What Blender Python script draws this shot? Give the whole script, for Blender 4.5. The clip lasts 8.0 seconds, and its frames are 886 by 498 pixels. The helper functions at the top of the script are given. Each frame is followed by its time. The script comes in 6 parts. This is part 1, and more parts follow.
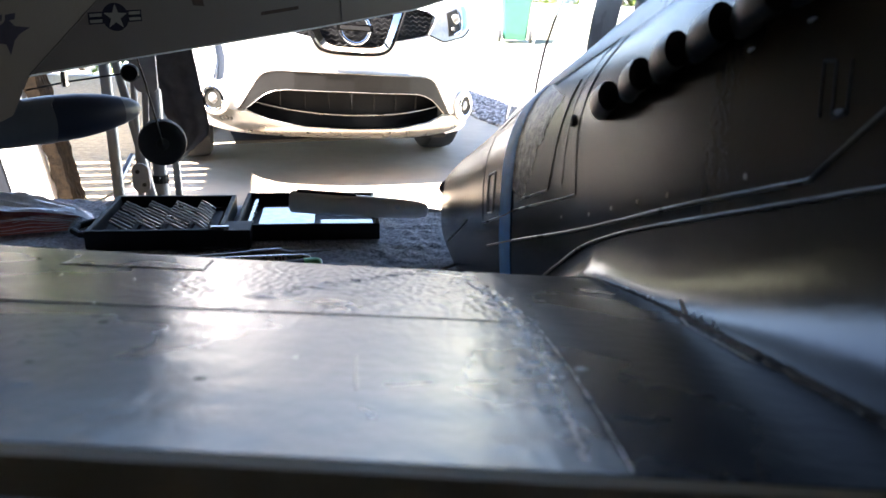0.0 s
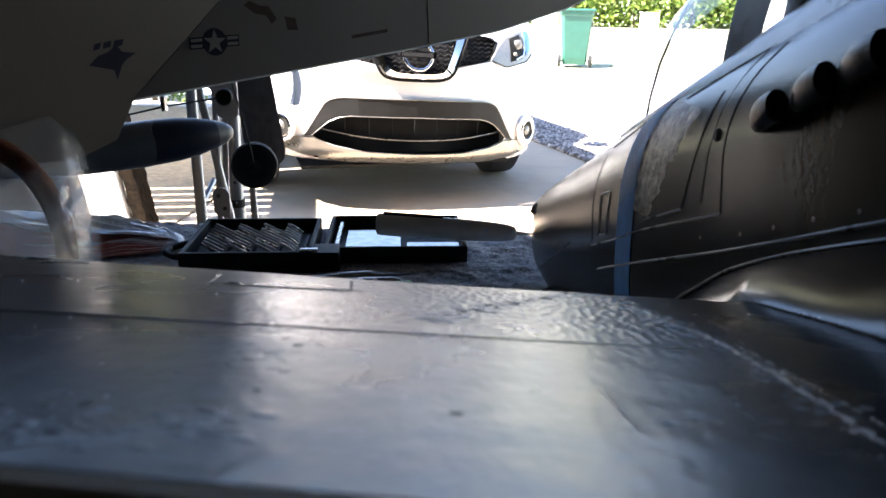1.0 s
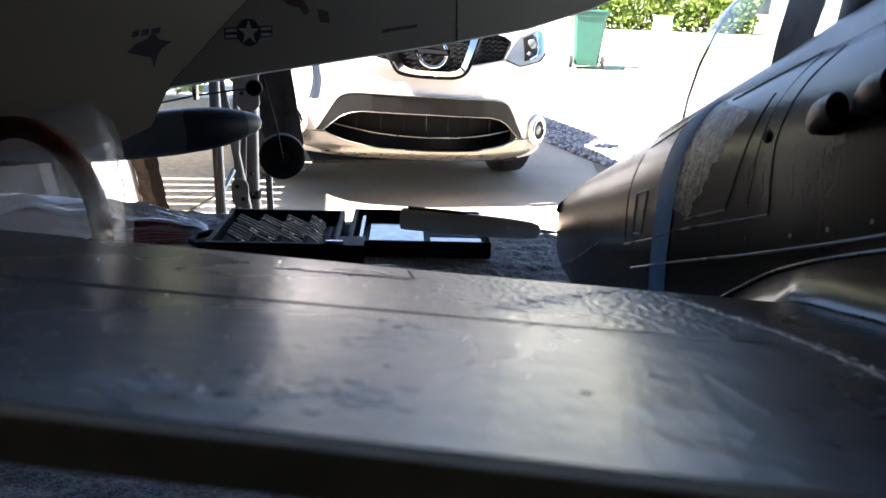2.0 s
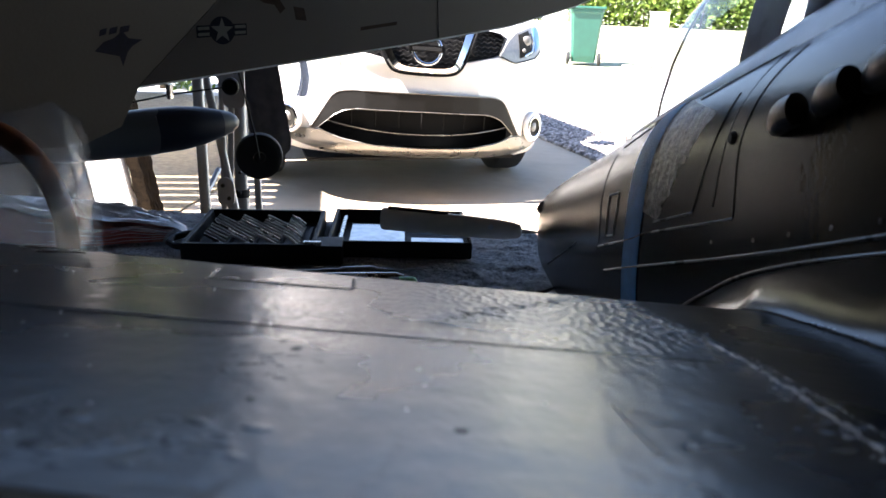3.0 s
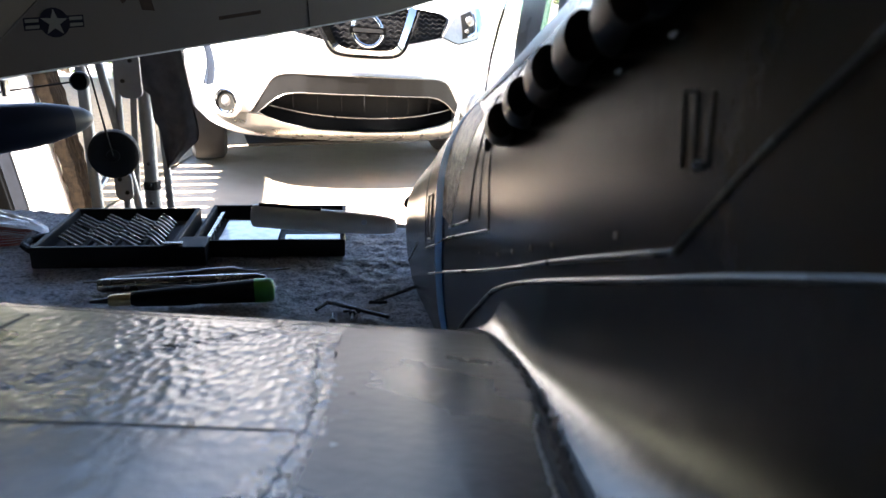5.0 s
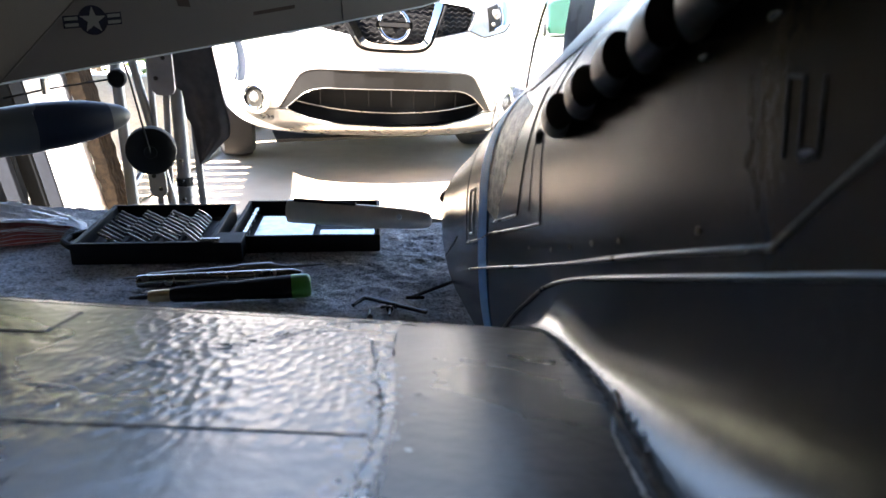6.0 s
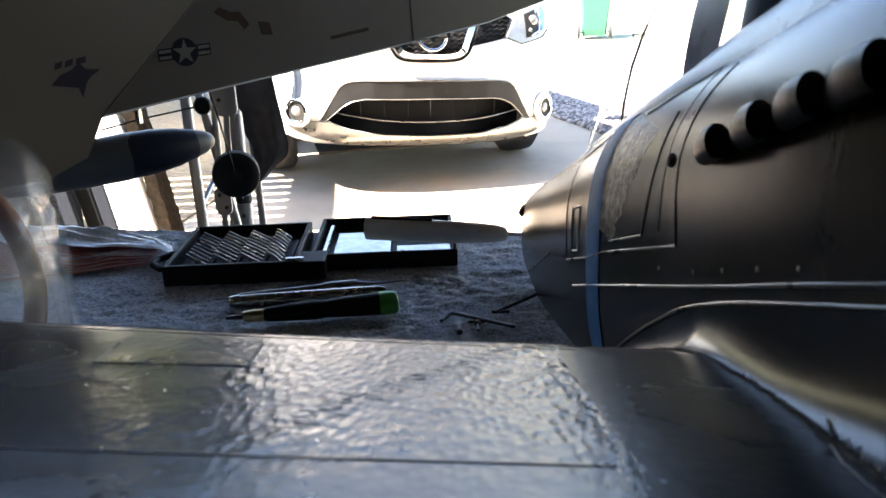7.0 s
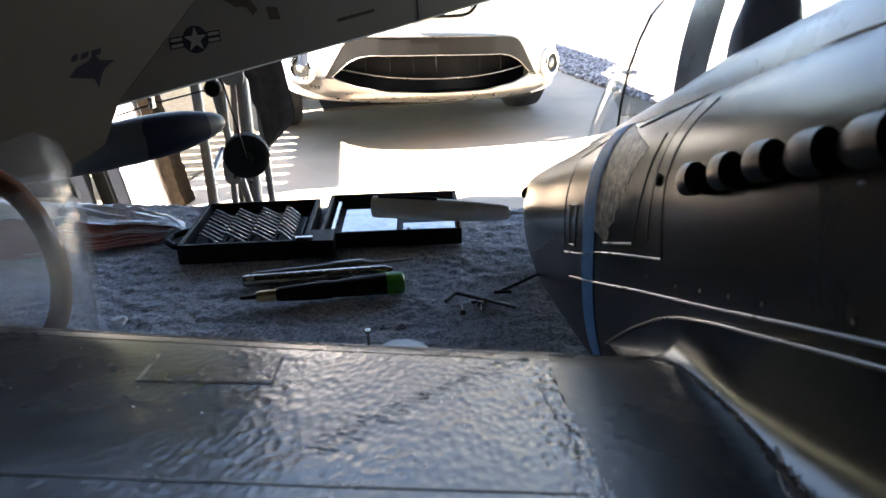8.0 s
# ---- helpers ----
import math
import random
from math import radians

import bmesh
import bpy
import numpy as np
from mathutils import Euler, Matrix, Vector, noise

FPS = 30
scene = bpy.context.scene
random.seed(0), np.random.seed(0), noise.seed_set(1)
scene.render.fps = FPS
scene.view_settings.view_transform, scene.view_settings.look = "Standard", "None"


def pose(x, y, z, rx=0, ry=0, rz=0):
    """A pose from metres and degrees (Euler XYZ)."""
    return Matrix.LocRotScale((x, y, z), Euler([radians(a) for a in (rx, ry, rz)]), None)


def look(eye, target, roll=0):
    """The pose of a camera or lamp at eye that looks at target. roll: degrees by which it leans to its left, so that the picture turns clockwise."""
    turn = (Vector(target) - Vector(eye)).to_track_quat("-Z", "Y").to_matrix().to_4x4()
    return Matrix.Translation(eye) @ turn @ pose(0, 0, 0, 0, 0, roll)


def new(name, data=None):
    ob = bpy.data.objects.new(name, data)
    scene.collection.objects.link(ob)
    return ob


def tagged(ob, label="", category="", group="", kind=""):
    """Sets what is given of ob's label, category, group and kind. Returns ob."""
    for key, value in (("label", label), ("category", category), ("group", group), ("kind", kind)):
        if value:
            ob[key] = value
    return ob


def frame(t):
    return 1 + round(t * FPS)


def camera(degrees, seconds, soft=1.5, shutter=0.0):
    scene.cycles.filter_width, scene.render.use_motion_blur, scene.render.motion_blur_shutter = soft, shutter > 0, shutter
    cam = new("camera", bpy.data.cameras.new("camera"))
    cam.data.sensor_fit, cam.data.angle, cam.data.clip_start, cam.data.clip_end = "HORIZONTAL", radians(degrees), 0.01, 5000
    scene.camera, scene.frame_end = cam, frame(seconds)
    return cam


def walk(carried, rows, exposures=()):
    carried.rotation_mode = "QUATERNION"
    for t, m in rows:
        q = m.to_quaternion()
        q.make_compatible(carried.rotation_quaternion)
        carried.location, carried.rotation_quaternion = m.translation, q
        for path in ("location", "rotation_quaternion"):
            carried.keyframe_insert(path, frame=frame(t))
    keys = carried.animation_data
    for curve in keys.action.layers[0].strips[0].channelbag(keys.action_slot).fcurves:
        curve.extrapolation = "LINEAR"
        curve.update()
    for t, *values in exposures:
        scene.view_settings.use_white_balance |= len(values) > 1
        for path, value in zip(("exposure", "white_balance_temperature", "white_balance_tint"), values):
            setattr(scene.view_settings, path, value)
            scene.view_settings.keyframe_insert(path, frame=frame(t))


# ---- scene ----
cam = camera(62.6, 8.0)
cam.data.dof.use_dof, cam.data.dof.focus_distance, cam.data.dof.aperture_fstop = True, 0.75, 38.0
METRES, EYE, TILT, LEAN, TURN = 0.20, 1.0, -19.5, -2.0, 0.0
ROWS = [
    (0.0, 0.0, 0.0, 0.0, -0.0, 0.0, -0.0),
    (0.5, -0.0392, 0.0243, -0.0339, 2.71, 1.56, 0.25),
    (1.0, -0.1198, 0.0552, -0.0051, 4.49, 1.94, -0.31),
    (1.5, -0.1404, 0.0552, -0.0091, 4.08, 1.54, -0.79),
    (3.0, -0.1244, 0.0781, 0.001, 4.72, 1.53, -1.79),
    (3.5, -0.0016, 0.1271, 0.0288, 3.43, 1.34, -0.65),
    (4.0, 0.0795, 0.1446, 0.0388, 2.72, 0.82, -0.36),
    (4.5, 0.1461, 0.1494, 0.0524, 1.5, 0.6, -0.24),
    (6.0, 0.1487, 0.1837, 0.0612, 3.58, -0.32, -0.1),
    (6.5, 0.0637, 0.1725, 0.0668, 5.17, -0.11, 0.79),
    (7.0, 0.0072, 0.1353, 0.0904, 6.51, 0.22, 1.39),
    (7.5, -0.007, 0.1048, 0.1107, 7.15, -1.22, 1.72),
    (8.0, 0.0229, 0.0516, 0.1816, 6.96, -3.36, 1.38),
]
# rows beside the gaps
BETWEEN = [
    (1.7, (-0.037, 0.006, 0.994), (-0.175, 1.905, 0.382), 2.0),
    (2.8, (-0.035, 0.012, 0.990), (-0.200, 1.907, 0.373), 2.3),
    (4.7, (0.033, 0.033, 1.002), (0.004, 1.923, 0.348), 1.9),
    (5.8, (0.039, 0.038, 1.000), (-0.013, 1.917, 0.316), 1.9),
]
base = pose(0, 0, EYE, TILT, LEAN, TURN)
PATH = [(t, base @ pose(METRES * x, METRES * y, METRES * z, 90 + pitch, roll, yaw)) for t, x, y, z, yaw, pitch, roll in ROWS]
PATH += [(t, look(eye, target, roll)) for t, eye, target, roll in BETWEEN]
PATH.sort(key=lambda row: row[0])
walk(cam, PATH, exposures=[(0.0, 4.05, 6560, 17), (0.5, 3.68, 6530, 18), (1.0, 3.46, 6480, 18), (1.5, 3.33, 6480, 18), (3.0, 3.15, 6480, 18), (3.5, 3.40, 6530, 18), (4.0, 3.50, 6580, 18), (4.5, 3.72, 6600, 17), (6.0, 4.30, 6700, 17), (6.5, 4.17, 6800, 17), (7.0, 3.96, 6880, 16), (8.0, 3.92, 6980, 16)])

# ---- light ----
SUN = Vector((-0.62, -0.27, 0.78)).normalized()
world = bpy.data.worlds.new("sky")
scene.world = world
world.use_nodes = True
wn = world.node_tree
sky = wn.nodes.new("ShaderNodeTexSky")
sky.sky_type = "NISHITA"
sky.sun_disc = False
sky.dust_density = 0.0
sky.sun_elevation = math.asin(SUN.z)
sky.sun_rotation = math.atan2(SUN.x, SUN.y)
wn.nodes["Background"].inputs["Strength"].default_value = 0.065
wn.links.new(sky.outputs[0], wn.nodes["Background"].inputs["Color"])
sun_data = bpy.data.lights.new("sun", "SUN")
sun_data.energy, sun_data.angle, sun_data.color = 5.5, radians(0.53), (1.0, 0.96, 0.9)
sun_ob = new("sun", sun_data)
sun_ob.matrix_world = look(SUN * 30, (0, 0, 0))


# ---- helpers for meshes ----
def thing(name, at, label, category, group="", kind=""):
    ob = new(name)
    ob.empty_display_size = 0.02
    ob.location = at
    return tagged(ob, label, category, group, kind)


def origin(ob):
    o = Vector((0, 0, 0))
    while ob is not None:
        o += ob.location
        ob = ob.parent
    return o


def mesh_from(name, verts, faces, mat, smooth=False):
    me = bpy.data.meshes.new(name)
    me.from_pydata([tuple(v) for v in verts], [], faces)
    me.update()
    if mat is not None:
        me.materials.append(mat)
    if smooth:
        me.polygons.foreach_set("use_smooth", [True] * len(me.polygons))
    return me


def part(name, bm, mat, parent=None, label="", smooth=False, flat_angle=None):
    """Links a bmesh in world coordinates, or a (verts, faces) pair, as one mesh under a thing or part."""
    o = origin(parent) if parent is not None else Vector((0, 0, 0))
    if isinstance(bm, tuple):
        verts, faces = bm
        bm = bmesh.new()
        vs = [bm.verts.new(v) for v in verts]
        for f in faces:
            try:
                bm.faces.new([vs[i] for i in f])
            except ValueError:
                pass
    bmesh.ops.translate(bm, verts=bm.verts, vec=-o)
    bmesh.ops.recalc_face_normals(bm, faces=bm.faces)
    if smooth:
        for f in bm.faces:
            f.smooth = True
        limit = radians(flat_angle or 40)
        for e in bm.edges:
            if len(e.link_faces) == 2 and e.calc_face_angle(0) > limit:
                e.smooth = False
    me = bpy.data.meshes.new(name)
    bm.to_mesh(me)
    bm.free()
    if mat is not None:
        me.materials.append(mat)
    ob = new(name, me)
    if parent is not None:
        ob.parent = parent
    if label:
        ob["label"] = label
    return ob


def whole(name, bm, mat, at, label, category, group="", kind="", smooth=False):
    """A thing that is one mesh, with its origin at the given place."""
    at = Vector(at)
    if isinstance(bm, tuple):
        verts, faces = bm
        bm = bmesh.new()
        vs = [bm.verts.new(v) for v in verts]
        for f in faces:
            bm.faces.new([vs[i] for i in f])
    bmesh.ops.translate(bm, verts=bm.verts, vec=-at)
    ob = part(name, bm, mat, None, "", smooth)
    ob.location = at
    return tagged(ob, label, category, group, kind)


def box(x0, x1, y0, y1, z0, z1, bevel=0.0, seg=2, m=None):
    bm = bmesh.new()
    bmesh.ops.create_cube(bm, size=1.0)
    for v in bm.verts:
        v.co = Vector((x0 + (v.co.x + 0.5) * (x1 - x0), y0 + (v.co.y + 0.5) * (y1 - y0), z0 + (v.co.z + 0.5) * (z1 - z0)))
    if bevel:
        bmesh.ops.bevel(bm, geom=bm.edges[:], offset=bevel, segments=seg, affect="EDGES", profile=0.5)
    if m is not None:
        bmesh.ops.transform(bm, matrix=m, verts=bm.verts)
    return bm


def merge(*bms):
    out = bmesh.new()
    for b in bms:
        me = bpy.data.meshes.new("tmp")
        b.to_mesh(me)
        b.free()
        out.from_mesh(me)
        bpy.data.meshes.remove(me)
    return out


def tube(points, radius, n=8, closed=False, caps=True):
    """A round bar along points; radius is one number or one for each point."""
    pts = [Vector(p) for p in points]
    rad = radius if isinstance(radius, (list, tuple)) else [radius] * len(pts)
    bm = bmesh.new()
    rings, up = [], None
    for i, p in enumerate(pts):
        a = pts[i - 1] if i or closed else p
        b = pts[(i + 1) % len(pts)] if i < len(pts) - 1 or closed else p
        d = (b - a).normalized()
        if up is None:
            up = d.orthogonal().normalized()
        up = (up - d * up.dot(d)).normalized()
        side = d.cross(up)
        rings.append([bm.verts.new(p + rad[i] * (math.cos(2 * math.pi * k / n) * up + math.sin(2 * math.pi * k / n) * side)) for k in range(n)])
    pairs = list(zip(rings, rings[1:])) + ([(rings[-1], rings[0])] if closed else [])
    for r0, r1 in pairs:
        for k in range(n):
            bm.faces.new((r0[k], r0[(k + 1) % n], r1[(k + 1) % n], r1[k]))
    if caps and not closed:
        bm.faces.new(rings[0][::-1])
        bm.faces.new(rings[-1])
    return bm


def lathe(profile, p0, p1, n=24):
    """Turns (along, radius) pairs round the line from p0 to p1; along runs from 0 to 1."""
    p0, p1 = Vector(p0), Vector(p1)
    return tube([p0.lerp(p1, a) for a, r in profile], [max(r, 1e-5) for a, r in profile], n)


def grid(nu, nv, f):
    """verts and faces of a surface f(u, v), with u and v from 0 to 1."""
    verts = [f(i / nu, j / nv) for j in range(nv + 1) for i in range(nu + 1)]
    faces = [(j * (nu + 1) + i, j * (nu + 1) + i + 1, (j + 1) * (nu + 1) + i + 1, (j + 1) * (nu + 1) + i) for j in range(nv) for i in range(nu)]
    return verts, faces


def slab(points, vec):
    """A flat polygon thickened along vec."""
    vec = Vector(vec)
    n = len(points)
    bm = bmesh.new()
    a = [bm.verts.new(p) for p in points]
    b = [bm.verts.new(Vector(p) + vec) for p in points]
    bm.faces.new(a)
    bm.faces.new(b[::-1])
    for i in range(n):
        bm.faces.new((a[i], a[(i + 1) % n], b[(i + 1) % n], b[i]))
    return bm


def lerp_table(x, xs, ys):
    return float(np.interp(x, xs, ys))


def smooth_line(points, n=8):
    """Catmull-Rom through points."""
    p = [Vector(q) for q in points]
    p = [2 * p[0] - p[1]] + p + [2 * p[-1] - p[-2]]
    out = []
    for i in range(1, len(p) - 2):
        for k in range(n):
            t = k / n
            out.append(0.5 * (2 * p[i] + (p[i + 1] - p[i - 1]) * t + (2 * p[i - 1] - 5 * p[i] + 4 * p[i + 1] - p[i + 2]) * t * t + (3 * p[i] - p[i - 1] - 3 * p[i + 1] + p[i + 2]) * t ** 3))
    out.append(p[-2])
    return out


# ---- materials ----
def material(name, color, rough=0.5, metal=0.0, vary=0.15, scale=40.0, bump=0.0, bump_scale=None, color2=None, fine=0.0, coat=0.0, spec=0.5, rough_vary=0.1, detail=6.0, random_piece=0.0):
    m = bpy.data.materials.new(name)
    m.use_nodes = True
    nt = m.node_tree
    p = nt.nodes["Principled BSDF"]
    p.inputs["Metallic"].default_value = metal
    p.inputs["Specular IOR Level"].default_value = spec
    p.inputs["Coat Weight"].default_value = coat
    p.inputs["Coat Roughness"].default_value = 0.08
    co = nt.nodes.new("ShaderNodeTexCoord")
    big = nt.nodes.new("ShaderNodeTexNoise")
    big.inputs["Scale"].default_value = scale
    big.inputs["Detail"].default_value = detail
    small = nt.nodes.new("ShaderNodeTexNoise")
    small.inputs["Scale"].default_value = scale * 9
    small.inputs["Detail"].default_value = 3
    for t in (big, small):
        nt.links.new(co.outputs["Object"], t.inputs["Vector"])
    ramp = nt.nodes.new("ShaderNodeValToRGB")
    c2 = color2 or tuple(min(1, c * (1 + vary)) for c in color)
    c1 = tuple(c * (1 - vary) for c in color) if color2 is None else color
    ramp.color_ramp.elements[0].position, ramp.color_ramp.elements[1].position = 0.32, 0.68
    ramp.color_ramp.elements[0].color, ramp.color_ramp.elements[1].color = (*c1, 1), (*c2, 1)
    mix = nt.nodes.new("ShaderNodeMath")
    mix.operation = "MULTIPLY_ADD"
    mix.inputs[1].default_value = fine
    nt.links.new(small.outputs["Fac"], mix.inputs[0])
    sub = nt.nodes.new("ShaderNodeMath")
    sub.operation = "SUBTRACT"
    nt.links.new(big.outputs["Fac"], sub.inputs[0])
    sub.inputs[1].default_value = fine * 0.5
    nt.links.new(sub.outputs[0], mix.inputs[2])
    nt.links.new(mix.outputs[0], ramp.inputs["Fac"])
    last = ramp.outputs["Color"]
    if random_piece:
        info = nt.nodes.new("ShaderNodeNewGeometry")
        hsv = nt.nodes.new("ShaderNodeHueSaturation")
        mr = nt.nodes.new("ShaderNodeMapRange")
        mr.inputs["To Min"].default_value, mr.inputs["To Max"].default_value = 1 - random_piece, 1 + random_piece
        nt.links.new(info.outputs["Random Per Island"], mr.inputs["Value"])
        nt.links.new(mr.outputs[0], hsv.inputs["Value"])
        nt.links.new(last, hsv.inputs["Color"])
        last = hsv.outputs["Color"]
    nt.links.new(last, p.inputs["Base Color"])
    rr = nt.nodes.new("ShaderNodeMapRange")
    rr.inputs["From Min"].default_value, rr.inputs["From Max"].default_value = 0.15, 0.85
    rr.inputs["To Min"].default_value, rr.inputs["To Max"].default_value = max(0.02, rough - rough_vary), min(1, rough + rough_vary)
    nt.links.new(big.outputs["Fac"], rr.inputs["Value"])
    nt.links.new(rr.outputs[0], p.inputs["Roughness"])
    if bump:
        bn = nt.nodes.new("ShaderNodeTexNoise")
        bn.inputs["Scale"].default_value = bump_scale or scale * 5
        bn.inputs["Detail"].default_value = 4
        nt.links.new(co.outputs["Object"], bn.inputs["Vector"])
        b = nt.nodes.new("ShaderNodeBump")
        b.inputs["Strength"].default_value = 1.0
        b.inputs["Distance"].default_value = bump
        nt.links.new(bn.outputs["Fac"], b.inputs["Height"])
        nt.links.new(b.outputs[0], p.inputs["Normal"])
    return m


def thin_gloss(nt, normal=None):
    """How much a thin clear sheet mirrors, the same from both of its sides."""
    lw = nt.nodes.new("ShaderNodeLayerWeight")
    lw.inputs["Blend"].default_value = 0.5
    if normal is not None:
        nt.links.new(normal, lw.inputs["Normal"])
    pw = nt.nodes.new("ShaderNodeMath")
    pw.operation = "POWER"
    pw.inputs[1].default_value = 5.0
    nt.links.new(lw.outputs["Facing"], pw.inputs[0])
    ma = nt.nodes.new("ShaderNodeMath")
    ma.operation = "MULTIPLY_ADD"
    ma.inputs[1].default_value, ma.inputs[2].default_value = 0.9, 0.045
    nt.links.new(pw.outputs[0], ma.inputs[0])
    return ma.outputs[0]


def glass(name, color=(1, 1, 1), rough=0.0, thin=True, tint=1.0):
    m = bpy.data.materials.new(name)
    m.use_nodes = True
    nt = m.node_tree
    nt.nodes.remove(nt.nodes["Principled BSDF"])
    out = nt.nodes["Material Output"]
    tr = nt.nodes.new("ShaderNodeBsdfTransparent")
    tr.inputs["Color"].default_value = (*color, 1)
    gl = nt.nodes.new("ShaderNodeBsdfGlossy")
    gl.inputs["Roughness"].default_value = rough
    mx = nt.nodes.new("ShaderNodeMixShader")
    nt.links.new(thin_gloss(nt), mx.inputs[0])
    nt.links.new(tr.outputs[0], mx.inputs[1])
    nt.links.new(gl.outputs[0], mx.inputs[2])
    nt.links.new(mx.outputs[0], out.inputs["Surface"])
    return m


M_wing = material("grey_film_wing", (0.040, 0.041, 0.044), 0.28, 0.0, 0.3, 22, 0.00016, 420, fine=0.3, rough_vary=0.08)


def pebbled(m):
    """Adds a pebbled patch, where the film has bubbled, to a material's relief."""
    nt = m.node_tree
    b = next(n for n in nt.nodes if n.type == "BUMP")
    co = next(n for n in nt.nodes if n.type == "TEX_COORD")
    first = b.inputs["Height"].links[0].from_socket
    cell = nt.nodes.new("ShaderNodeTexVoronoi")
    cell.feature = "SMOOTH_F1"
    cell.inputs["Scale"].default_value = 560
    cell.inputs["Smoothness"].default_value = 0.6
    grain = nt.nodes.new("ShaderNodeMapping")
    grain.inputs["Scale"].default_value = (1.0, 0.45, 1.0)
    nt.links.new(co.outputs["Object"], grain.inputs["Vector"])
    nt.links.new(grain.outputs[0], cell.inputs["Vector"])
    nt.links.new(grain.outputs[0], first.node.inputs["Vector"])
    xyz = nt.nodes.new("ShaderNodeSeparateXYZ")
    nt.links.new(co.outputs["Object"], xyz.inputs[0])
    low = nt.nodes.new("ShaderNodeTexNoise")
    low.inputs["Scale"].default_value = 24
    nt.links.new(co.outputs["Object"], low.inputs["Vector"])
    wob = nt.nodes.new("ShaderNodeMath")
    wob.operation = "MULTIPLY_ADD"
    wob.inputs[1].default_value = 0.10
    nt.links.new(low.outputs["Fac"], wob.inputs[0])
    nt.links.new(xyz.outputs[0], wob.inputs[2])
    ramp = nt.nodes.new("ShaderNodeMapRange")
    ramp.interpolation_type = "SMOOTHSTEP"
    ramp.inputs["From Min"].default_value, ramp.inputs["From Max"].default_value = -0.10, -0.03
    ramp.inputs["To Min"].default_value, ramp.inputs["To Max"].default_value = 0.5, 3.4
    nt.links.new(wob.outputs[0], ramp.inputs["Value"])
    far = nt.nodes.new("ShaderNodeMapRange")
    far.interpolation_type = "SMOOTHSTEP"
    far.inputs["From Min"].default_value, far.inputs["From Max"].default_value = -0.105, -0.045
    nt.links.new(xyz.outputs[1], far.inputs["Value"])
    both = nt.nodes.new("ShaderNodeMath")
    both.operation = "MULTIPLY"
    nt.links.new(ramp.outputs[0], both.inputs[0])
    nt.links.new(far.outputs[0], both.inputs[1])
    mul = nt.nodes.new("ShaderNodeMath")
    mul.operation = "MULTIPLY_ADD"
    nt.links.new(cell.outputs["Distance"], mul.inputs[0])
    nt.links.new(both.outputs[0], mul.inputs[1])
    swell = nt.nodes.new("ShaderNodeTexNoise")
    swell.inputs["Scale"].default_value = 70
    swell.inputs["Detail"].default_value = 5
    nt.links.new(co.outputs["Object"], swell.inputs["Vector"])
    wavy = nt.nodes.new("ShaderNodeMath")
    wavy.operation = "MULTIPLY_ADD"
    wavy.inputs[1].default_value = 3.2
    nt.links.new(swell.outputs["Fac"], wavy.inputs[0])
    nt.links.new(first, wavy.inputs[2])
    nt.links.new(wavy.outputs[0], mul.inputs[2])
    nt.links.new(mul.outputs[0], b.inputs["Height"])


pebbled(M_wing)
M_root = material("smooth_black_root", (0.009, 0.011, 0.016), 0.28, 0.0, 0.2, 30, 0.00016, 260, rough_vary=0.06, spec=0.16)
M_fuse = material("dark_olive_foam_paint", (0.036, 0.0245, 0.0125), 0.25, 0.0, 0.10, 26, 0.00007, 420, fine=0.15, rough_vary=0.025, spec=0.36)
M_rest = material("blue_grey_headrest", (0.28, 0.34, 0.46), 0.5, 0.0, 0.2, 90)
# Far paler than the frame's paint: holds the sky's blue sheen.
M_frame = material("sky_sheen_blue_grey", (0.62, 0.68, 0.77), 0.30, 0.0, 0.2, 40, 0.00005, 400)
M_fillet = material("gloss_dark_fairing", (0.012, 0.0105, 0.0085), 0.24, 0.0, 0.2, 26, 0.00006, 420, rough_vary=0.04, spec=0.46)
M_edge = material("bare_dark_edge", (0.22, 0.17, 0.095), 0.6, 0.0, 0.2, 60, 0.0002)
M_seam = material("panel_line_dark", (0.012, 0.012, 0.012), 0.6)
M_smear = material("glue_smear_sky_tint", (0.20, 0.23, 0.28), 0.2, 0.0, 0.3, 200, 0.0004, 700)
M_bead = material("raised_line_paint", (0.17, 0.16, 0.135), 0.3, 0.0, 0.25, 60)
M_glue = material("dried_glue", (0.78, 0.78, 0.75), 0.35, 0.0, 0.4, 300, 0.0004, 900)
M_clearglue = material("translucent_dried_glue", (0.85, 0.84, 0.80), 0.3, 0.0, 0.2, 300, 0.0003, 900)
M_clearglue.node_tree.nodes["Principled BSDF"].inputs["Transmission Weight"].default_value = 0.75
# Scuffed foam, its flakes made paler to carry a gold sheen.
M_scuff = material("scuffed_foam_sheen", (0.03, 0.028, 0.022), 0.4, 0.0, 0.5, 240, 0.0007, 380, color2=(0.46, 0.42, 0.34), fine=0.6)
M_tape = material("blue_masking_tape", (0.075, 0.25, 0.54), 0.55, 0.0, 0.18, 120, 0.00025, 800, spec=0.2)
M_pipe = material("dark_exhaust_pipe", (0.014, 0.012, 0.0095), 0.42, 0.0, 0.25, 90, 0.0001, 700, spec=0.35)
# Black stands in for the shade inside pipe ends, ports and the joint.
M_hole = material("black_for_hollows", (0.004, 0.004, 0.004), 0.8)
# Jet colours far darker than its paint: the shade is in the colour.
M_jet = material("shaded_jet_grey", (0.098, 0.084, 0.073), 0.5, 0.0, 0.08, 14, 0.0001, 500)
M_jet2 = material("shaded_jet_tan", (0.044, 0.035, 0.026), 0.55, 0.0, 0.08, 14, 0.0001, 500)
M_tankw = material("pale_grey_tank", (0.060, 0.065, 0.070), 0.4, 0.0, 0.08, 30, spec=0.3)
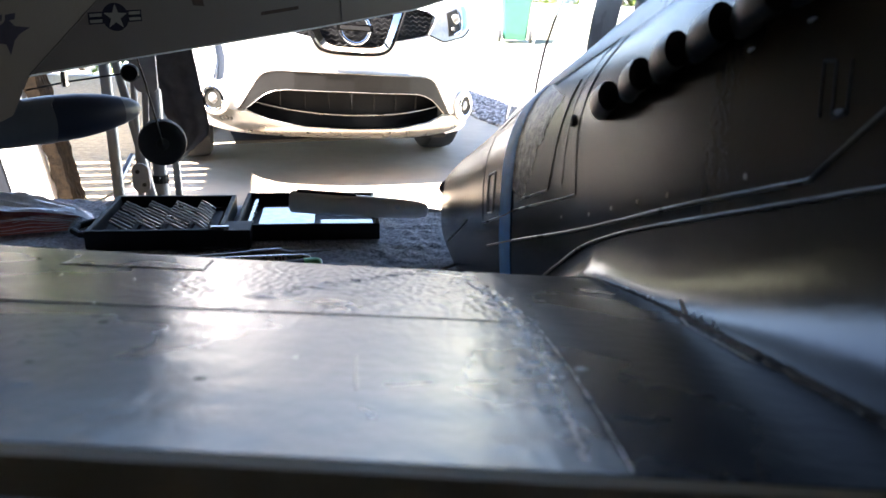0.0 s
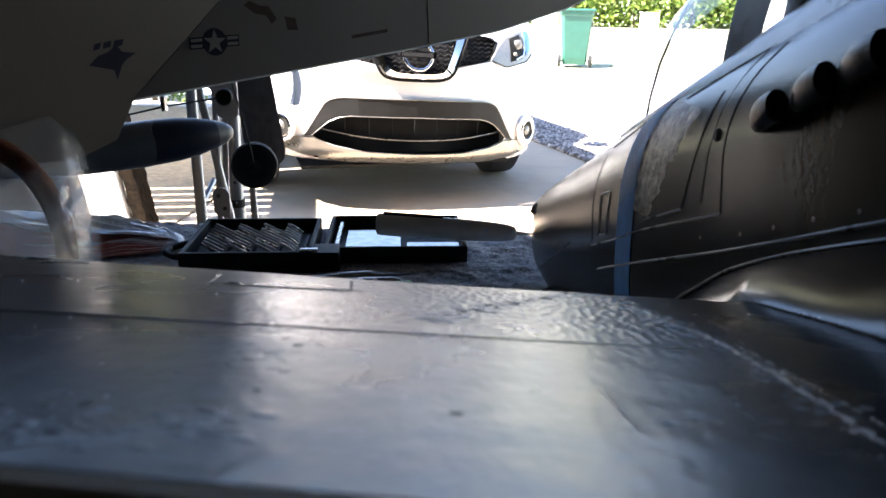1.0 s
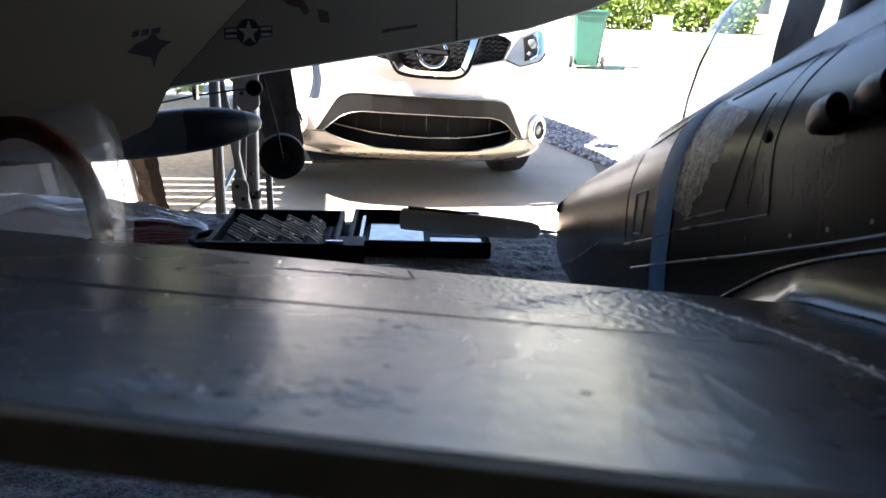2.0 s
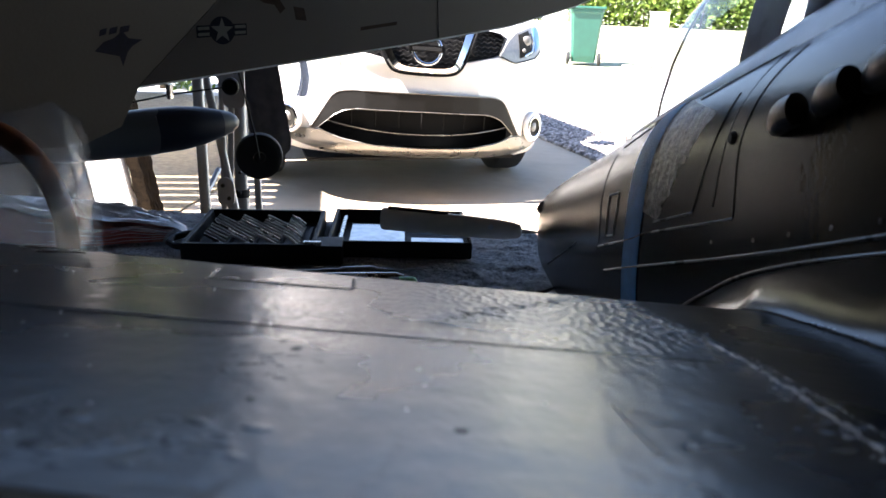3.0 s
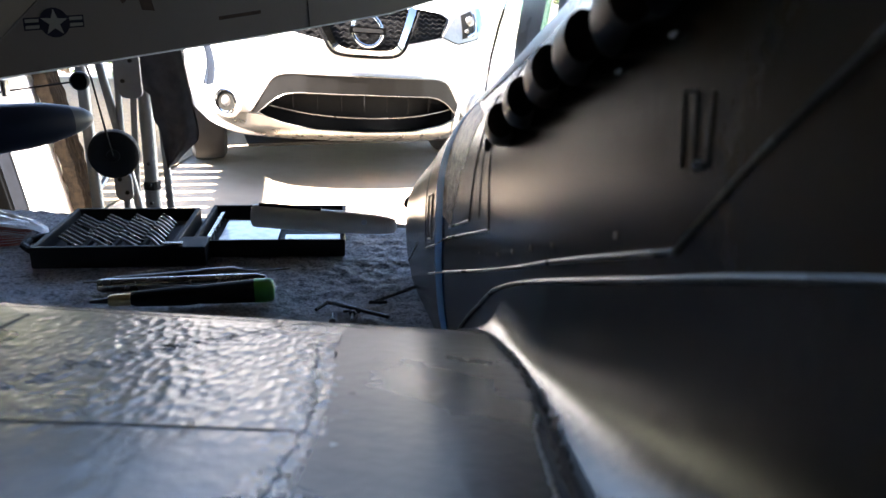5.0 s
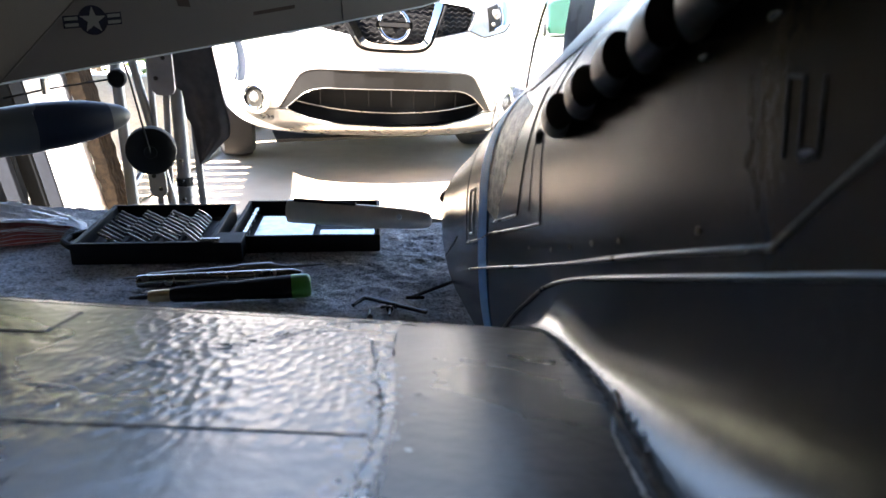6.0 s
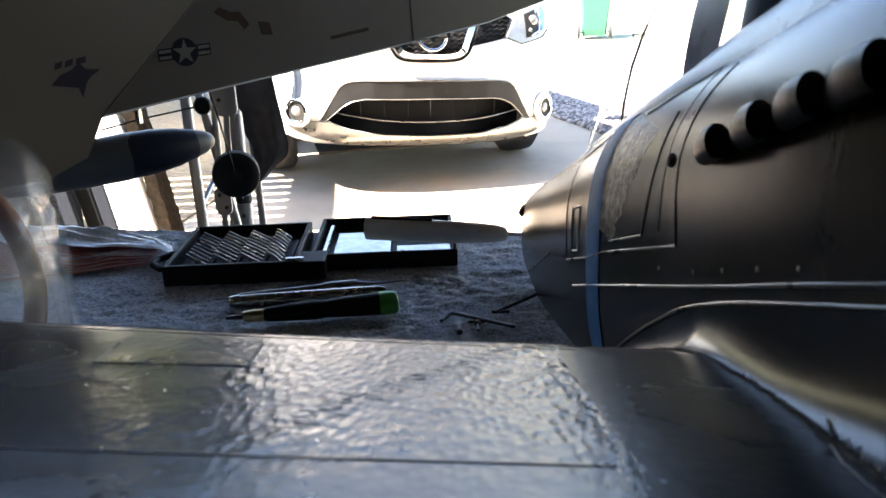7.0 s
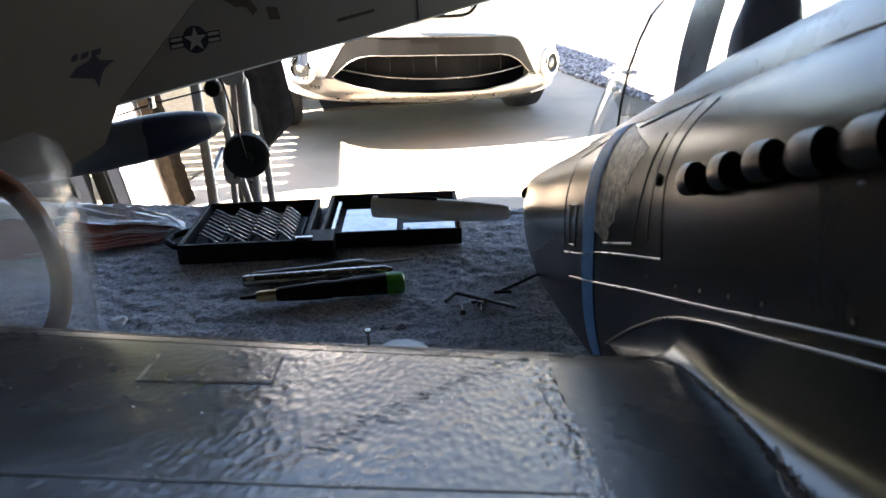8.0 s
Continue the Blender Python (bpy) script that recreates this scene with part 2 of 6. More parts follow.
M_tankb = material("navy_blue_tank", (0.005, 0.009, 0.022), 0.4, 0.0, 0.15, 30, spec=0.25)
M_decal = material("dark_blue_decal", (0.007, 0.006, 0.015), 0.7, 0.0, 0.3, 300, spec=0.15)
M_decalw = material("pale_decal", (0.14, 0.136, 0.125), 0.6)
M_brown = material("brown_mark", (0.04, 0.024, 0.017), 0.7, 0.0, 0.3, 200, spec=0.2)
M_rim = material("bright_foam_edge", (0.72, 0.74, 0.76), 0.5)
M_black = material("black_plastic", (0.006, 0.006, 0.007), 0.6, 0.0, 0.2, 80, 0.0001, 900, spec=0.15)
M_rubber = material("black_rubber", (0.012, 0.012, 0.012), 0.75, 0.0, 0.3, 120, 0.0002, 900)
M_steel = material("steel", (0.36, 0.34, 0.30), 0.26, 1.0, 0.08, 150, rough_vary=0.05)
M_bit = material("dull_bit_steel", (0.20, 0.19, 0.175), 0.35, 0.9, 0.2, 200)
M_dsteel = material("blackened_steel", (0.05, 0.048, 0.045), 0.4, 0.8, 0.2, 200)
M_brass = material("brass", (0.62, 0.47, 0.24), 0.33, 1.0, 0.15, 120)
M_green = material("green_plastic_cap", (0.045, 0.24, 0.022), 0.4, 0.0, 0.15, 120)
M_mirror = material("pale_card_and_reflection", (0.26, 0.30, 0.33), 0.12, 0.0, 0.1, 60, coat=0.8, color2=(0.62, 0.66, 0.66))
M_knife = material("grey_knife_handle", (0.68, 0.63, 0.55), 0.4, 0.0, 0.08, 60, 0.0001, 900)
M_bluetag = material("blue_label", (0.12, 0.30, 0.6), 0.5)
M_carpet = material("grey_carpet", (0.090, 0.102, 0.140), 0.95, 0.0, 0.4, 420, 0.0012, 900, color2=(0.57, 0.615, 0.71), fine=0.5, spec=0.15)
M_carpet.node_tree.nodes["Principled BSDF"].inputs["Sheen Weight"].default_value = 0.7
M_carpet.node_tree.nodes["Principled BSDF"].inputs["Sheen Roughness"].default_value = 0.45
M_wood = material("table_wood", (0.30, 0.2, 0.11), 0.55, 0.0, 0.2, 12, 0.0003, 120)
M_alu = material("aluminium", (0.30, 0.31, 0.33), 0.45, 1.0, 0.1, 30, 0.0001, 400)
M_aluside = material("grey_plastic_bracket", (0.30, 0.31, 0.33), 0.5, 0.0, 0.1, 60)
M_cloth = material("charcoal_cloth", (0.11, 0.11, 0.12), 0.9, 0.0, 0.2, 60, 0.0006, 900, spec=0.05)
M_white = material("white_painted_board", (0.78, 0.78, 0.76), 0.5, 0.0, 0.05, 6, 0.0003, 90)
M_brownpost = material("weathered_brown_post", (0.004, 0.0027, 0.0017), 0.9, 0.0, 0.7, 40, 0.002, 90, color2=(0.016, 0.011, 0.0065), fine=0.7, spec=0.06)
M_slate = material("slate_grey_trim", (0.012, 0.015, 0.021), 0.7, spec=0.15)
# Unseen garage surfaces, kept near black to hold back bounced light.
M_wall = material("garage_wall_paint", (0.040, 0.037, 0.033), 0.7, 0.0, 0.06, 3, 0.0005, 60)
# Paler than the other unseen walls, to bounce light onto left-facing parts.
M_pale = material("bounce_wall_paint", (0.12, 0.117, 0.112), 0.7, 0.0, 0.06, 3, 0.0005, 60)
M_ceil = material("garage_ceiling_paint", (0.05, 0.047, 0.043), 0.8, 0.0, 0.05, 3, 0.0008, 60)
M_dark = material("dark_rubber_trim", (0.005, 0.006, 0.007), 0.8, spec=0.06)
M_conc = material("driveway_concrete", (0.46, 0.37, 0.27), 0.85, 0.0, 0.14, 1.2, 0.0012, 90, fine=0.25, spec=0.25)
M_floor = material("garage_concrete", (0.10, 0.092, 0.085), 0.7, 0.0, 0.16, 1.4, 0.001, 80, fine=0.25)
M_ground = material("dry_lawn", (0.42, 0.40, 0.30), 0.95, 0.0, 0.2, 1.5, 0.02, 30, color2=(0.30, 0.33, 0.19), fine=0.5, spec=0.2)
M_street = material("pale_street", (0.42, 0.41, 0.39), 0.9, 0.0, 0.1, 1.0, 0.003, 50)
M_stone = material("river_stones", (0.15, 0.122, 0.105), 0.8, 0.0, 0.2, 40, 0.002, 200, color2=(0.50, 0.44, 0.40), random_piece=0.75)
M_mulch = material("tan_gravel_bed", (0.16, 0.115, 0.065), 0.9, 0.0, 0.4, 24, 0.004, 90, color2=(0.27, 0.21, 0.13), fine=0.6)
M_leaf = material("leaves", (0.07, 0.13, 0.02), 0.5, 0.0, 0.4, 5, color2=(0.20, 0.26, 0.05), random_piece=0.4, spec=0.3)
M_branch = material("branches", (0.1, 0.07, 0.045), 0.9, 0.0, 0.3, 30)
M_bin = material("green_bin_plastic", (0.014, 0.078, 0.052), 0.45, 0.0, 0.1, 6, 0.0005, 60)
M_car = material("pearl_white_paint", (0.86, 0.85, 0.82), 0.25, 0.0, 0.02, 3, coat=0.7, rough_vary=0.03)
M_trim = material("dark_grey_trim", (0.014, 0.0135, 0.0125), 0.6, 0.0, 0.12, 40, 0.0004, 500, spec=0.2)
M_carblack = material("matt_black_grille", (0.005, 0.005, 0.005), 0.75, 0.0, 0.2, 30, spec=0.15)
M_chrome = material("chrome", (0.62, 0.62, 0.62), 0.10, 1.0, 0.03, 20, rough_vary=0.03)
M_silver = material("silver_lip", (0.24, 0.23, 0.21), 0.30, 0.85, 0.06, 20)
M_reflector = material("lamp_reflector", (0.26, 0.255, 0.24), 0.35, 0.4, 0.1, 60)
M_lampgrey = material("grey_lamp_optics", (0.022, 0.021, 0.018), 0.5, 0.0, 0.35, 60, spec=0.06)
M_carglass = material("windscreen_tint", (0.02, 0.025, 0.03), 0.05, 0.0, 0.05, 5, coat=0.5)
M_tyre = material("tyre_rubber", (0.016, 0.016, 0.017), 0.8, 0.0, 0.2, 30, 0.0015, 200)
M_canopy = glass("canopy_plastic", (0.86, 0.88, 0.9), 0.03)
M_orange = material("copper_brown_tape_roll", (0.09, 0.030, 0.012), 0.6, 0.0, 0.3, 90, spec=0.15)
M_redfoil = material("red_packet_contents", (0.36, 0.055, 0.04), 0.6, 0.0, 0.4, 90, color2=(0.5, 0.2, 0.15), fine=0.5)
M_whitefoil = material("white_packet_film", (0.78, 0.80, 0.84), 0.3, 0.0, 0.12, 70, 0.003, 90, coat=0.5)
M_whiteplastic = material("white_plastic", (0.7, 0.72, 0.74), 0.4)


def film(name, cloudy=0.2):
    """Crumpled clear polythene."""
    m = bpy.data.materials.new(name)
    m.use_nodes = True
    nt = m.node_tree
    p = nt.nodes["Principled BSDF"]
    p.inputs["Base Color"].default_value = (0.85, 0.87, 0.9, 1)
    p.inputs["Roughness"].default_value = 0.12
    out = nt.nodes["Material Output"]
    tr = nt.nodes.new("ShaderNodeBsdfTransparent")
    tr.inputs["Color"].default_value = (0.93, 0.94, 0.95, 1)
    bn = nt.nodes.new("ShaderNodeTexNoise")
    bn.inputs["Scale"].default_value = 26
    bn.inputs["Detail"].default_value = 4
    b = nt.nodes.new("ShaderNodeBump")
    b.inputs["Distance"].default_value = 0.0012
    nt.links.new(bn.outputs["Fac"], b.inputs["Height"])
    gl = nt.nodes.new("ShaderNodeBsdfGlossy")
    gl.inputs["Roughness"].default_value = 0.09
    nt.links.new(b.outputs[0], gl.inputs["Normal"])
    haze = nt.nodes.new("ShaderNodeMixShader")
    haze.inputs[0].default_value = cloudy
    nt.links.new(tr.outputs[0], haze.inputs[1])
    glow = nt.nodes.new("ShaderNodeBsdfTranslucent")
    glow.inputs["Color"].default_value = (0.85, 0.87, 0.9, 1)
    milky = nt.nodes.new("ShaderNodeMixShader")
    nt.links.new(p.outputs[0], milky.inputs[1])
    nt.links.new(glow.outputs[0], milky.inputs[2])
    nt.links.new(milky.outputs[0], haze.inputs[2])
    mx = nt.nodes.new("ShaderNodeMixShader")
    nt.links.new(thin_gloss(nt, b.outputs[0]), mx.inputs[0])
    nt.links.new(haze.outputs[0], mx.inputs[1])
    nt.links.new(gl.outputs[0], mx.inputs[2])
    nt.links.new(mx.outputs[0], out.inputs["Surface"])
    return m


def thin_cloth(name, color):
    """Light cloth that lets some light through."""
    m = bpy.data.materials.new(name)
    m.use_nodes = True
    nt = m.node_tree
    p = nt.nodes["Principled BSDF"]
    p.inputs["Base Color"].default_value = (*color, 1)
    p.inputs["Roughness"].default_value = 0.9
    tl = nt.nodes.new("ShaderNodeBsdfTranslucent")
    tl.inputs["Color"].default_value = (*color, 1)
    mx = nt.nodes.new("ShaderNodeMixShader")
    mx.inputs[0].default_value = 0.45
    nt.links.new(p.outputs[0], mx.inputs[1])
    nt.links.new(tl.outputs[0], mx.inputs[2])
    nt.links.new(mx.outputs[0], nt.nodes["Material Output"].inputs["Surface"])
    return m


M_cloth2 = thin_cloth("pale_lining_cloth", (0.6, 0.62, 0.68))
M_flake = thin_cloth("torn_glue_film", (0.8, 0.82, 0.85))
M_film = film("clear_polythene")
M_wrap = film("clear_wrapper", 0.0)

# ---- large structure ----
TABLE = 0.818


def ground_z(y):
    return lerp_table(y, [-1e4, 8, 15, 30, 45, 400], [0, 0, 0.10, 0.75, 0.8, 0.8])


def strip_ground(name, x0, x1, ys, dz, mat, label, kind="structure", category="ground"):
    verts, faces = [], []
    xs = np.linspace(x0, x1, 6)
    for y in ys:
        for x in xs:
            verts.append((x, y, ground_z(y) + dz))
    for j in range(len(ys) - 1):
        for i in range(len(xs) - 1):
            k = j * len(xs) + i
            faces.append((k, k + 1, k + len(xs) + 1, k + len(xs)))
    ob = part(name, (verts, faces), mat)
    return tagged(ob, label, category, kind=kind)


strip_ground("ground", -300, 300, [-60, 8, 12, 15, 18, 22, 26, 30, 45, 90, 400], -0.012, M_ground, "dry sunlit lawn reaching to the street and beyond")
strip_ground("driveway", -1.601, 0.62, [2.0, 3, 5, 6, 7, 8], -0.004, M_conc, "sunlit tan concrete driveway under the parked car", category="driveway")
strip_ground("pavement", -300, 300, [8.0, 11.5, 14.2], -0.002, M_street, "bright pale concrete pavement and street", category="pavement")
strip_ground("path", 0.95, 3.2, [2.0, 5, 7, 8.0], -0.002, M_street, "pale concrete side path beyond the stone bed", category="path")
strip_ground("garden_bed", -9.0, -1.6, [2.0, 5, 7, 8], 0.006, M_mulch, "tan gravel garden bed beside the driveway", category="garden bed")

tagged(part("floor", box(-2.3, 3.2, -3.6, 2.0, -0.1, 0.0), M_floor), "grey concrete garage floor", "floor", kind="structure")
tagged(part("wall_left", box(-2.4, -2.2, -3.6, 2.0, 0.0, 2.6), M_pale), "unseen garage side wall, paler to bounce light", "wall", kind="structure")
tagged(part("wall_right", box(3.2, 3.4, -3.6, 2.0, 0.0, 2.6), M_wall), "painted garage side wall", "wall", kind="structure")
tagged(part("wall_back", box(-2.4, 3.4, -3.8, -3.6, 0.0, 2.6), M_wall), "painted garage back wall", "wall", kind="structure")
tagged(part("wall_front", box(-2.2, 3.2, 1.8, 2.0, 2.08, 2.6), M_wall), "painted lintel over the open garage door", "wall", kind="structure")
# Unseen pier, added to keep outdoor light off the fuselage and fairing.
tagged(part("wall_pier", box(-2.2, -1.62, 1.8, 2.0, 0.0, 2.08), M_wall), "unseen pier added to block light beside the garage door", "wall", kind="structure")
tagged(part("ceiling", box(-2.4, 3.4, -3.8, 2.1, 2.6, 2.75), M_ceil), "painted garage ceiling", "ceiling", kind="structure")
# Low panel for the dark area left of the board, no taller than seen.
tagged(part("dark_panel", box(-2.6, -1.95, 2.95, 3.0, 0.0, 0.78), M_dark), "low dark panel beside the door opening", "wall", kind="structure")

# leaning white board, brown post and seal beside the opening


def lean(bm):
    for v in bm.verts:
        v.co.x -= 0.17 * v.co.z
    return bm


jamb = thing("leaning_board", (-1.7, 2.9, 0), "white painted board leaning beside the garage opening", "board")
part("board", lean(box(-1.69, -1.527, 2.86, 2.90, 0.0, 0.78, 0.004)), M_white, jamb)
worn = box(-1.512, -1.456, 2.87, 2.97, 0.0, 0.78)
bmesh.ops.subdivide_edges(worn, edges=worn.edges[:], cuts=40, use_grid_fill=True)
for v in worn.verts:
    v.co.x += 0.010 * noise.noise(Vector((v.co.x * 9, v.co.y * 9, v.co.z * 22))) + 0.006 * noise.noise(v.co * 70)
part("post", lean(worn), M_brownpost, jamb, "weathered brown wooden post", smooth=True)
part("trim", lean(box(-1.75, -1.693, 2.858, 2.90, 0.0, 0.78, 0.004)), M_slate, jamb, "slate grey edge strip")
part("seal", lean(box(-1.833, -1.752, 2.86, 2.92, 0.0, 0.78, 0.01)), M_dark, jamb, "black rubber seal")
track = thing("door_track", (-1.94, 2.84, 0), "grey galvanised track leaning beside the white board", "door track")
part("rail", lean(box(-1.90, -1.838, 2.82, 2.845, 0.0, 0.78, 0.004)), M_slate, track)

# unseen slats, beams and decks, added to cast the driveway's shade
pergola = thing("pergola", (-2.4, 3.9, 0), "unseen slatted timber placed to shade the driveway", "pergola")
H = 2.3
off = Vector((SUN.x / SUN.z * H, SUN.y / SUN.z * H, 0))


P0, TURNED = Vector((-1.12, 4.17, 0)), Matrix.Rotation(radians(13), 4, "Z")


def shade(x0, x1, y0, y1, z0, z1):
    """A board whose shadow falls on the stretch x0..x1, y0..y1 of the drive, turned with it."""
    return box(x0, x1, y0, y1, H + z0, H + z1, m=Matrix.Translation(P0 + off) @ TURNED)


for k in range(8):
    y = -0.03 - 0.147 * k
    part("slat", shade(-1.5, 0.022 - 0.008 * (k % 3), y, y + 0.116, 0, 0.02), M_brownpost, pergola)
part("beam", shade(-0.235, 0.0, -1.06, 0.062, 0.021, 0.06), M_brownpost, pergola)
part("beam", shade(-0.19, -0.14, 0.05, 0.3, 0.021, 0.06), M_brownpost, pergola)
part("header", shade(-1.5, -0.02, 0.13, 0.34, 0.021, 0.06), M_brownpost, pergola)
part("shade_deck", shade(-2.3, -1.49, -1.0, 0.9, 0.021, 0.06), M_brownpost, pergola)
part("shade_deck", shade(-4.2, -0.35, 0.34, 4.6, 0.021, 0.06), M_brownpost, pergola)
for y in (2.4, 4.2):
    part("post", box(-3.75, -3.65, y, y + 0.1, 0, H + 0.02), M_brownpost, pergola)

# work table with a carpet top
table = thing("work_table", (-0.1, 0.1, 0), "wooden work table in the garage", "table")
part("tabletop", box(-1.2, 0.9, -0.45, 0.618, TABLE - 0.04, TABLE - 0.006, 0.003), M_wood, table)
for x in (-1.12, 0.82):
    for y in (-0.39, 0.55):
        part("leg", box(x - 0.035, x + 0.035, y - 0.035, y + 0.035, 0.0, TABLE - 0.04, 0.003), M_wood, table)
part("apron", box(-1.08, 0.78, 0.53, 0.555, TABLE - 0.13, TABLE - 0.041), M_wood, table)
part("apron", box(-1.08, 0.78, -0.40, -0.375, TABLE - 0.13, TABLE - 0.041), M_wood, table)


def carpet():
    rnd = np.random.RandomState(4)
    x0, x1, y0, y1, step = -0.46, 0.16, 0.02, 0.622, 0.0024
    nx, ny = int((x1 - x0) / step), int((y1 - y0) / step)
    xs, ys = np.linspace(x0, x1, nx), np.linspace(y0, y1, ny)
    lump = rnd.rand(ny, nx)
    soft = (lump + np.roll(lump, 1, 0) + np.roll(lump, 1, 1) + np.roll(lump, -1, 0) + np.roll(lump, -1, 1)) / 5
    tuft = rnd.rand(ny // 2 + 1, nx // 3 + 1).repeat(2, 0).repeat(3, 1)[:ny, :nx]
    tuft = (tuft + np.roll(tuft, 1, 0) + np.roll(tuft, 1, 1) + np.roll(tuft, (1, 1), (0, 1))) / 4
    zz = TABLE - 0.0022 + 0.0013 * lump + 0.0014 * (soft - 0.5) + 0.0020 * (tuft - 0.35)
    edge = np.clip((y1 - ys) / 0.006, 0, 1)[:, None]
    zz = zz * edge + (1 - edge) * (TABLE - 0.006)
    X, Y = np.meshgrid(xs, ys)
    X = X + (rnd.rand(ny, nx) - 0.5) * 0.0014
    Y = Y + (rnd.rand(ny, nx) - 0.5) * 0.0014
    verts = np.stack([X, Y, zz], -1).reshape(-1, 3).tolist()
    idx = np.arange(nx * ny).reshape(ny, nx)
    faces = np.stack([idx[:-1, :-1], idx[:-1, 1:], idx[1:, 1:], idx[1:, :-1]], -1).reshape(-1, 4).tolist()
    me = mesh_from("carpet", verts, faces, M_carpet, True)
    return tagged(new("carpet", me), "blue-grey short-pile carpet covering the table", "carpet")


carpet()
for x0, x1, y0, y1 in ((-1.2, -0.462, -0.45, 0.62), (0.162, 0.9, -0.45, 0.62), (-0.46, 0.16, -0.45, 0.018)):
    whole("carpet", box(x0, x1, y0, y1, TABLE - 0.005, TABLE - 0.0005, 0.001), M_carpet, ((x0 + x1) / 2, (y0 + y1) / 2, TABLE - 0.005), "blue-grey short-pile carpet covering the table", "carpet")


# ---- the dark model aeroplane on the table ----
plane = thing("model_aeroplane", (0.06, 0.2, TABLE), "dark grey and olive painted foam model aeroplane on the carpet", "model aeroplane")

FY = [-0.10, 0.05, 0.10, 0.171, 0.245, 0.304, 0.339, 0.40, 0.45, 0.49, 0.51, 0.522, 0.53]
FX = [0.108, 0.078, 0.069, 0.0557, 0.0449, 0.0308, 0.0250, 0.0165, 0.0085, 0.0045, 0.0036, 0.0050, 0.0108]
FH = [0.090, 0.090, 0.090, 0.090, 0.090, 0.084, 0.078, 0.064, 0.0535, 0.0395, 0.0345, 0.026, 0.003]
FT = [0.050, 0.048, 0.047, 0.046, 0.0455, 0.045, 0.044, 0.0395, 0.034, 0.0275, 0.023, 0.017, 0.002]


def axis_x(y):
    return 0.0615 - 0.22 * (y - 0.304)


def axis_z(y):
    return lerp_table(y, [-1, 0.25, 0.40, 0.45, 0.50, 0.53], [1.420, 0.945, 0.888, 0.872, 0.858, 0.853])


def half_wide(y):
    return axis_x(y) - lerp_table(y, FY, FX)


def section(y, a):
    """A point of the hull at station y; a = 0 points to the left side, 90 degrees up."""
    c, s = math.cos(a), math.sin(a)
    n = 2.0 / (2.4 if s > 0 else 2.7)
    return Vector((axis_x(y) - half_wide(y) * math.copysign(abs(c) ** n, c), y, axis_z(y) + lerp_table(y, FY, FT if s > 0 else FH) * math.copysign(abs(s) ** n, s)))


def on_side(y, z, lift=0.0):
    """The point of the hull's left side at station y and height z."""
    h, w = lerp_table(y, FY, FT if z > axis_z(y) else FH), half_wide(y)
    s = max(-0.995, min(0.995, (z - axis_z(y)) / h))
    e = 2.4 if s > 0 else 2.7
    return Vector((axis_x(y) - w * (1 - abs(s) ** e) ** (1 / e) - lift, y, z))


stations = list(np.linspace(-0.10, 0.48, 44)) + list(np.linspace(0.485, 0.53, 16))
N = 56
verts = [section(y, 2 * math.pi * k / N) for y in stations for k in range(N)]
faces = [(i * N + k, i * N + (k + 1) % N, (i + 1) * N + (k + 1) % N, (i + 1) * N + k) for i in range(len(stations) - 1) for k in range(N)]
faces += [tuple(range(N)), tuple(range((len(stations) - 1) * N, len(stations) * N))]
fuselage = part("fuselage", (verts, faces), M_fuse, plane, "dark olive-grey foam fuselage", smooth=True)


def side_line(points, r, name="panel_line", mat=None, lift=0.0, n=10):
    pts = smooth_line([(0, y, z) for y, z in points], n) if len(points) > 2 else [Vector((0, *points[0])).lerp(Vector((0, *points[1])), k / 12) for k in range(13)]
    return part(name, tube([on_side(p.y, p.z, lift) for p in pts], r, 6), mat or M_bead, fuselage)


# raised strips and panel lines on the side
side_line([(0.338, 0.883), (0.277, 0.908), (0.21, 0.9353), (0.17, 0.9522), (0.147, 0.9617), (0.1235, 0.9712)], 0.0005, "moulding")
side_line([(0.1235, 0.9712), (0.111, 0.9845), (0.1014, 0.9939), (0.085, 1.009)], 0.0005, "moulding")
side_line([(0.350, 0.8906), (0.309, 0.9072), (0.291, 0.9157), (0.2355, 0.9374)], 0.00045, "moulding")
side_line([(0.2884, 0.9208), (0.2612, 0.932)], 0.00045, "moulding")
side_line([(0.2405, 0.9865), (0.2458, 0.9724), (0.2476, 0.961), (0.2487, 0.9375)], 0.00028, mat=M_seam)
side_line([(0.2275, 0.9895), (0.2357, 0.9767), (0.2388, 0.9602), (0.2352, 0.9374)], 0.00028, mat=M_seam)
side_line([(0.2521, 0.9735), (0.2568, 0.9492), (0.2612, 0.932)], 0.00028, mat=M_seam)
side_line([(0.349, 0.893), (0.352, 0.912), (0.350, 0.935)], 0.00028, mat=M_seam)
side_line([(0.39, 0.880), (0.43, 0.858), (0.46, 0.843)], 0.0004)
side_line([(0.3399, 0.8989), (0.3395, 0.9181)], 0.0005)
side_line([(0.3291, 0.9026), (0.3269, 0.9228)], 0.0005)
side_line([(0.3399, 0.8989), (0.3291, 0.9026)], 0.0005)
side_line([(0.3395, 0.9181), (0.3269, 0.9228)], 0.0005)
side_line([(0.345, 0.939), (0.322, 0.951), (0.296, 0.966)], 0.0003, mat=M_seam)
for y, z in ((0.2213, 0.935), (0.204, 0.9421), (0.1869, 0.9491), (0.1708, 0.9553), (0.1415, 0.9673), (0.2468, 0.9263), (0.245, 0.987), (0.236, 0.9945)):
    p = on_side(y, z)
    part("rivet", lathe([(0, 0.0007), (0.6, 0.0006), (1, 0.0002)], p, p - Vector((0.0004, 0, 0)), 8), M_bead, fuselage)
side_line([(0.2833, 0.9678), (0.2369, 0.9896), (0.187, 1.0086), (0.1589, 1.0178), (0.11, 1.035)], 0.0004, "sill_seam", M_seam)
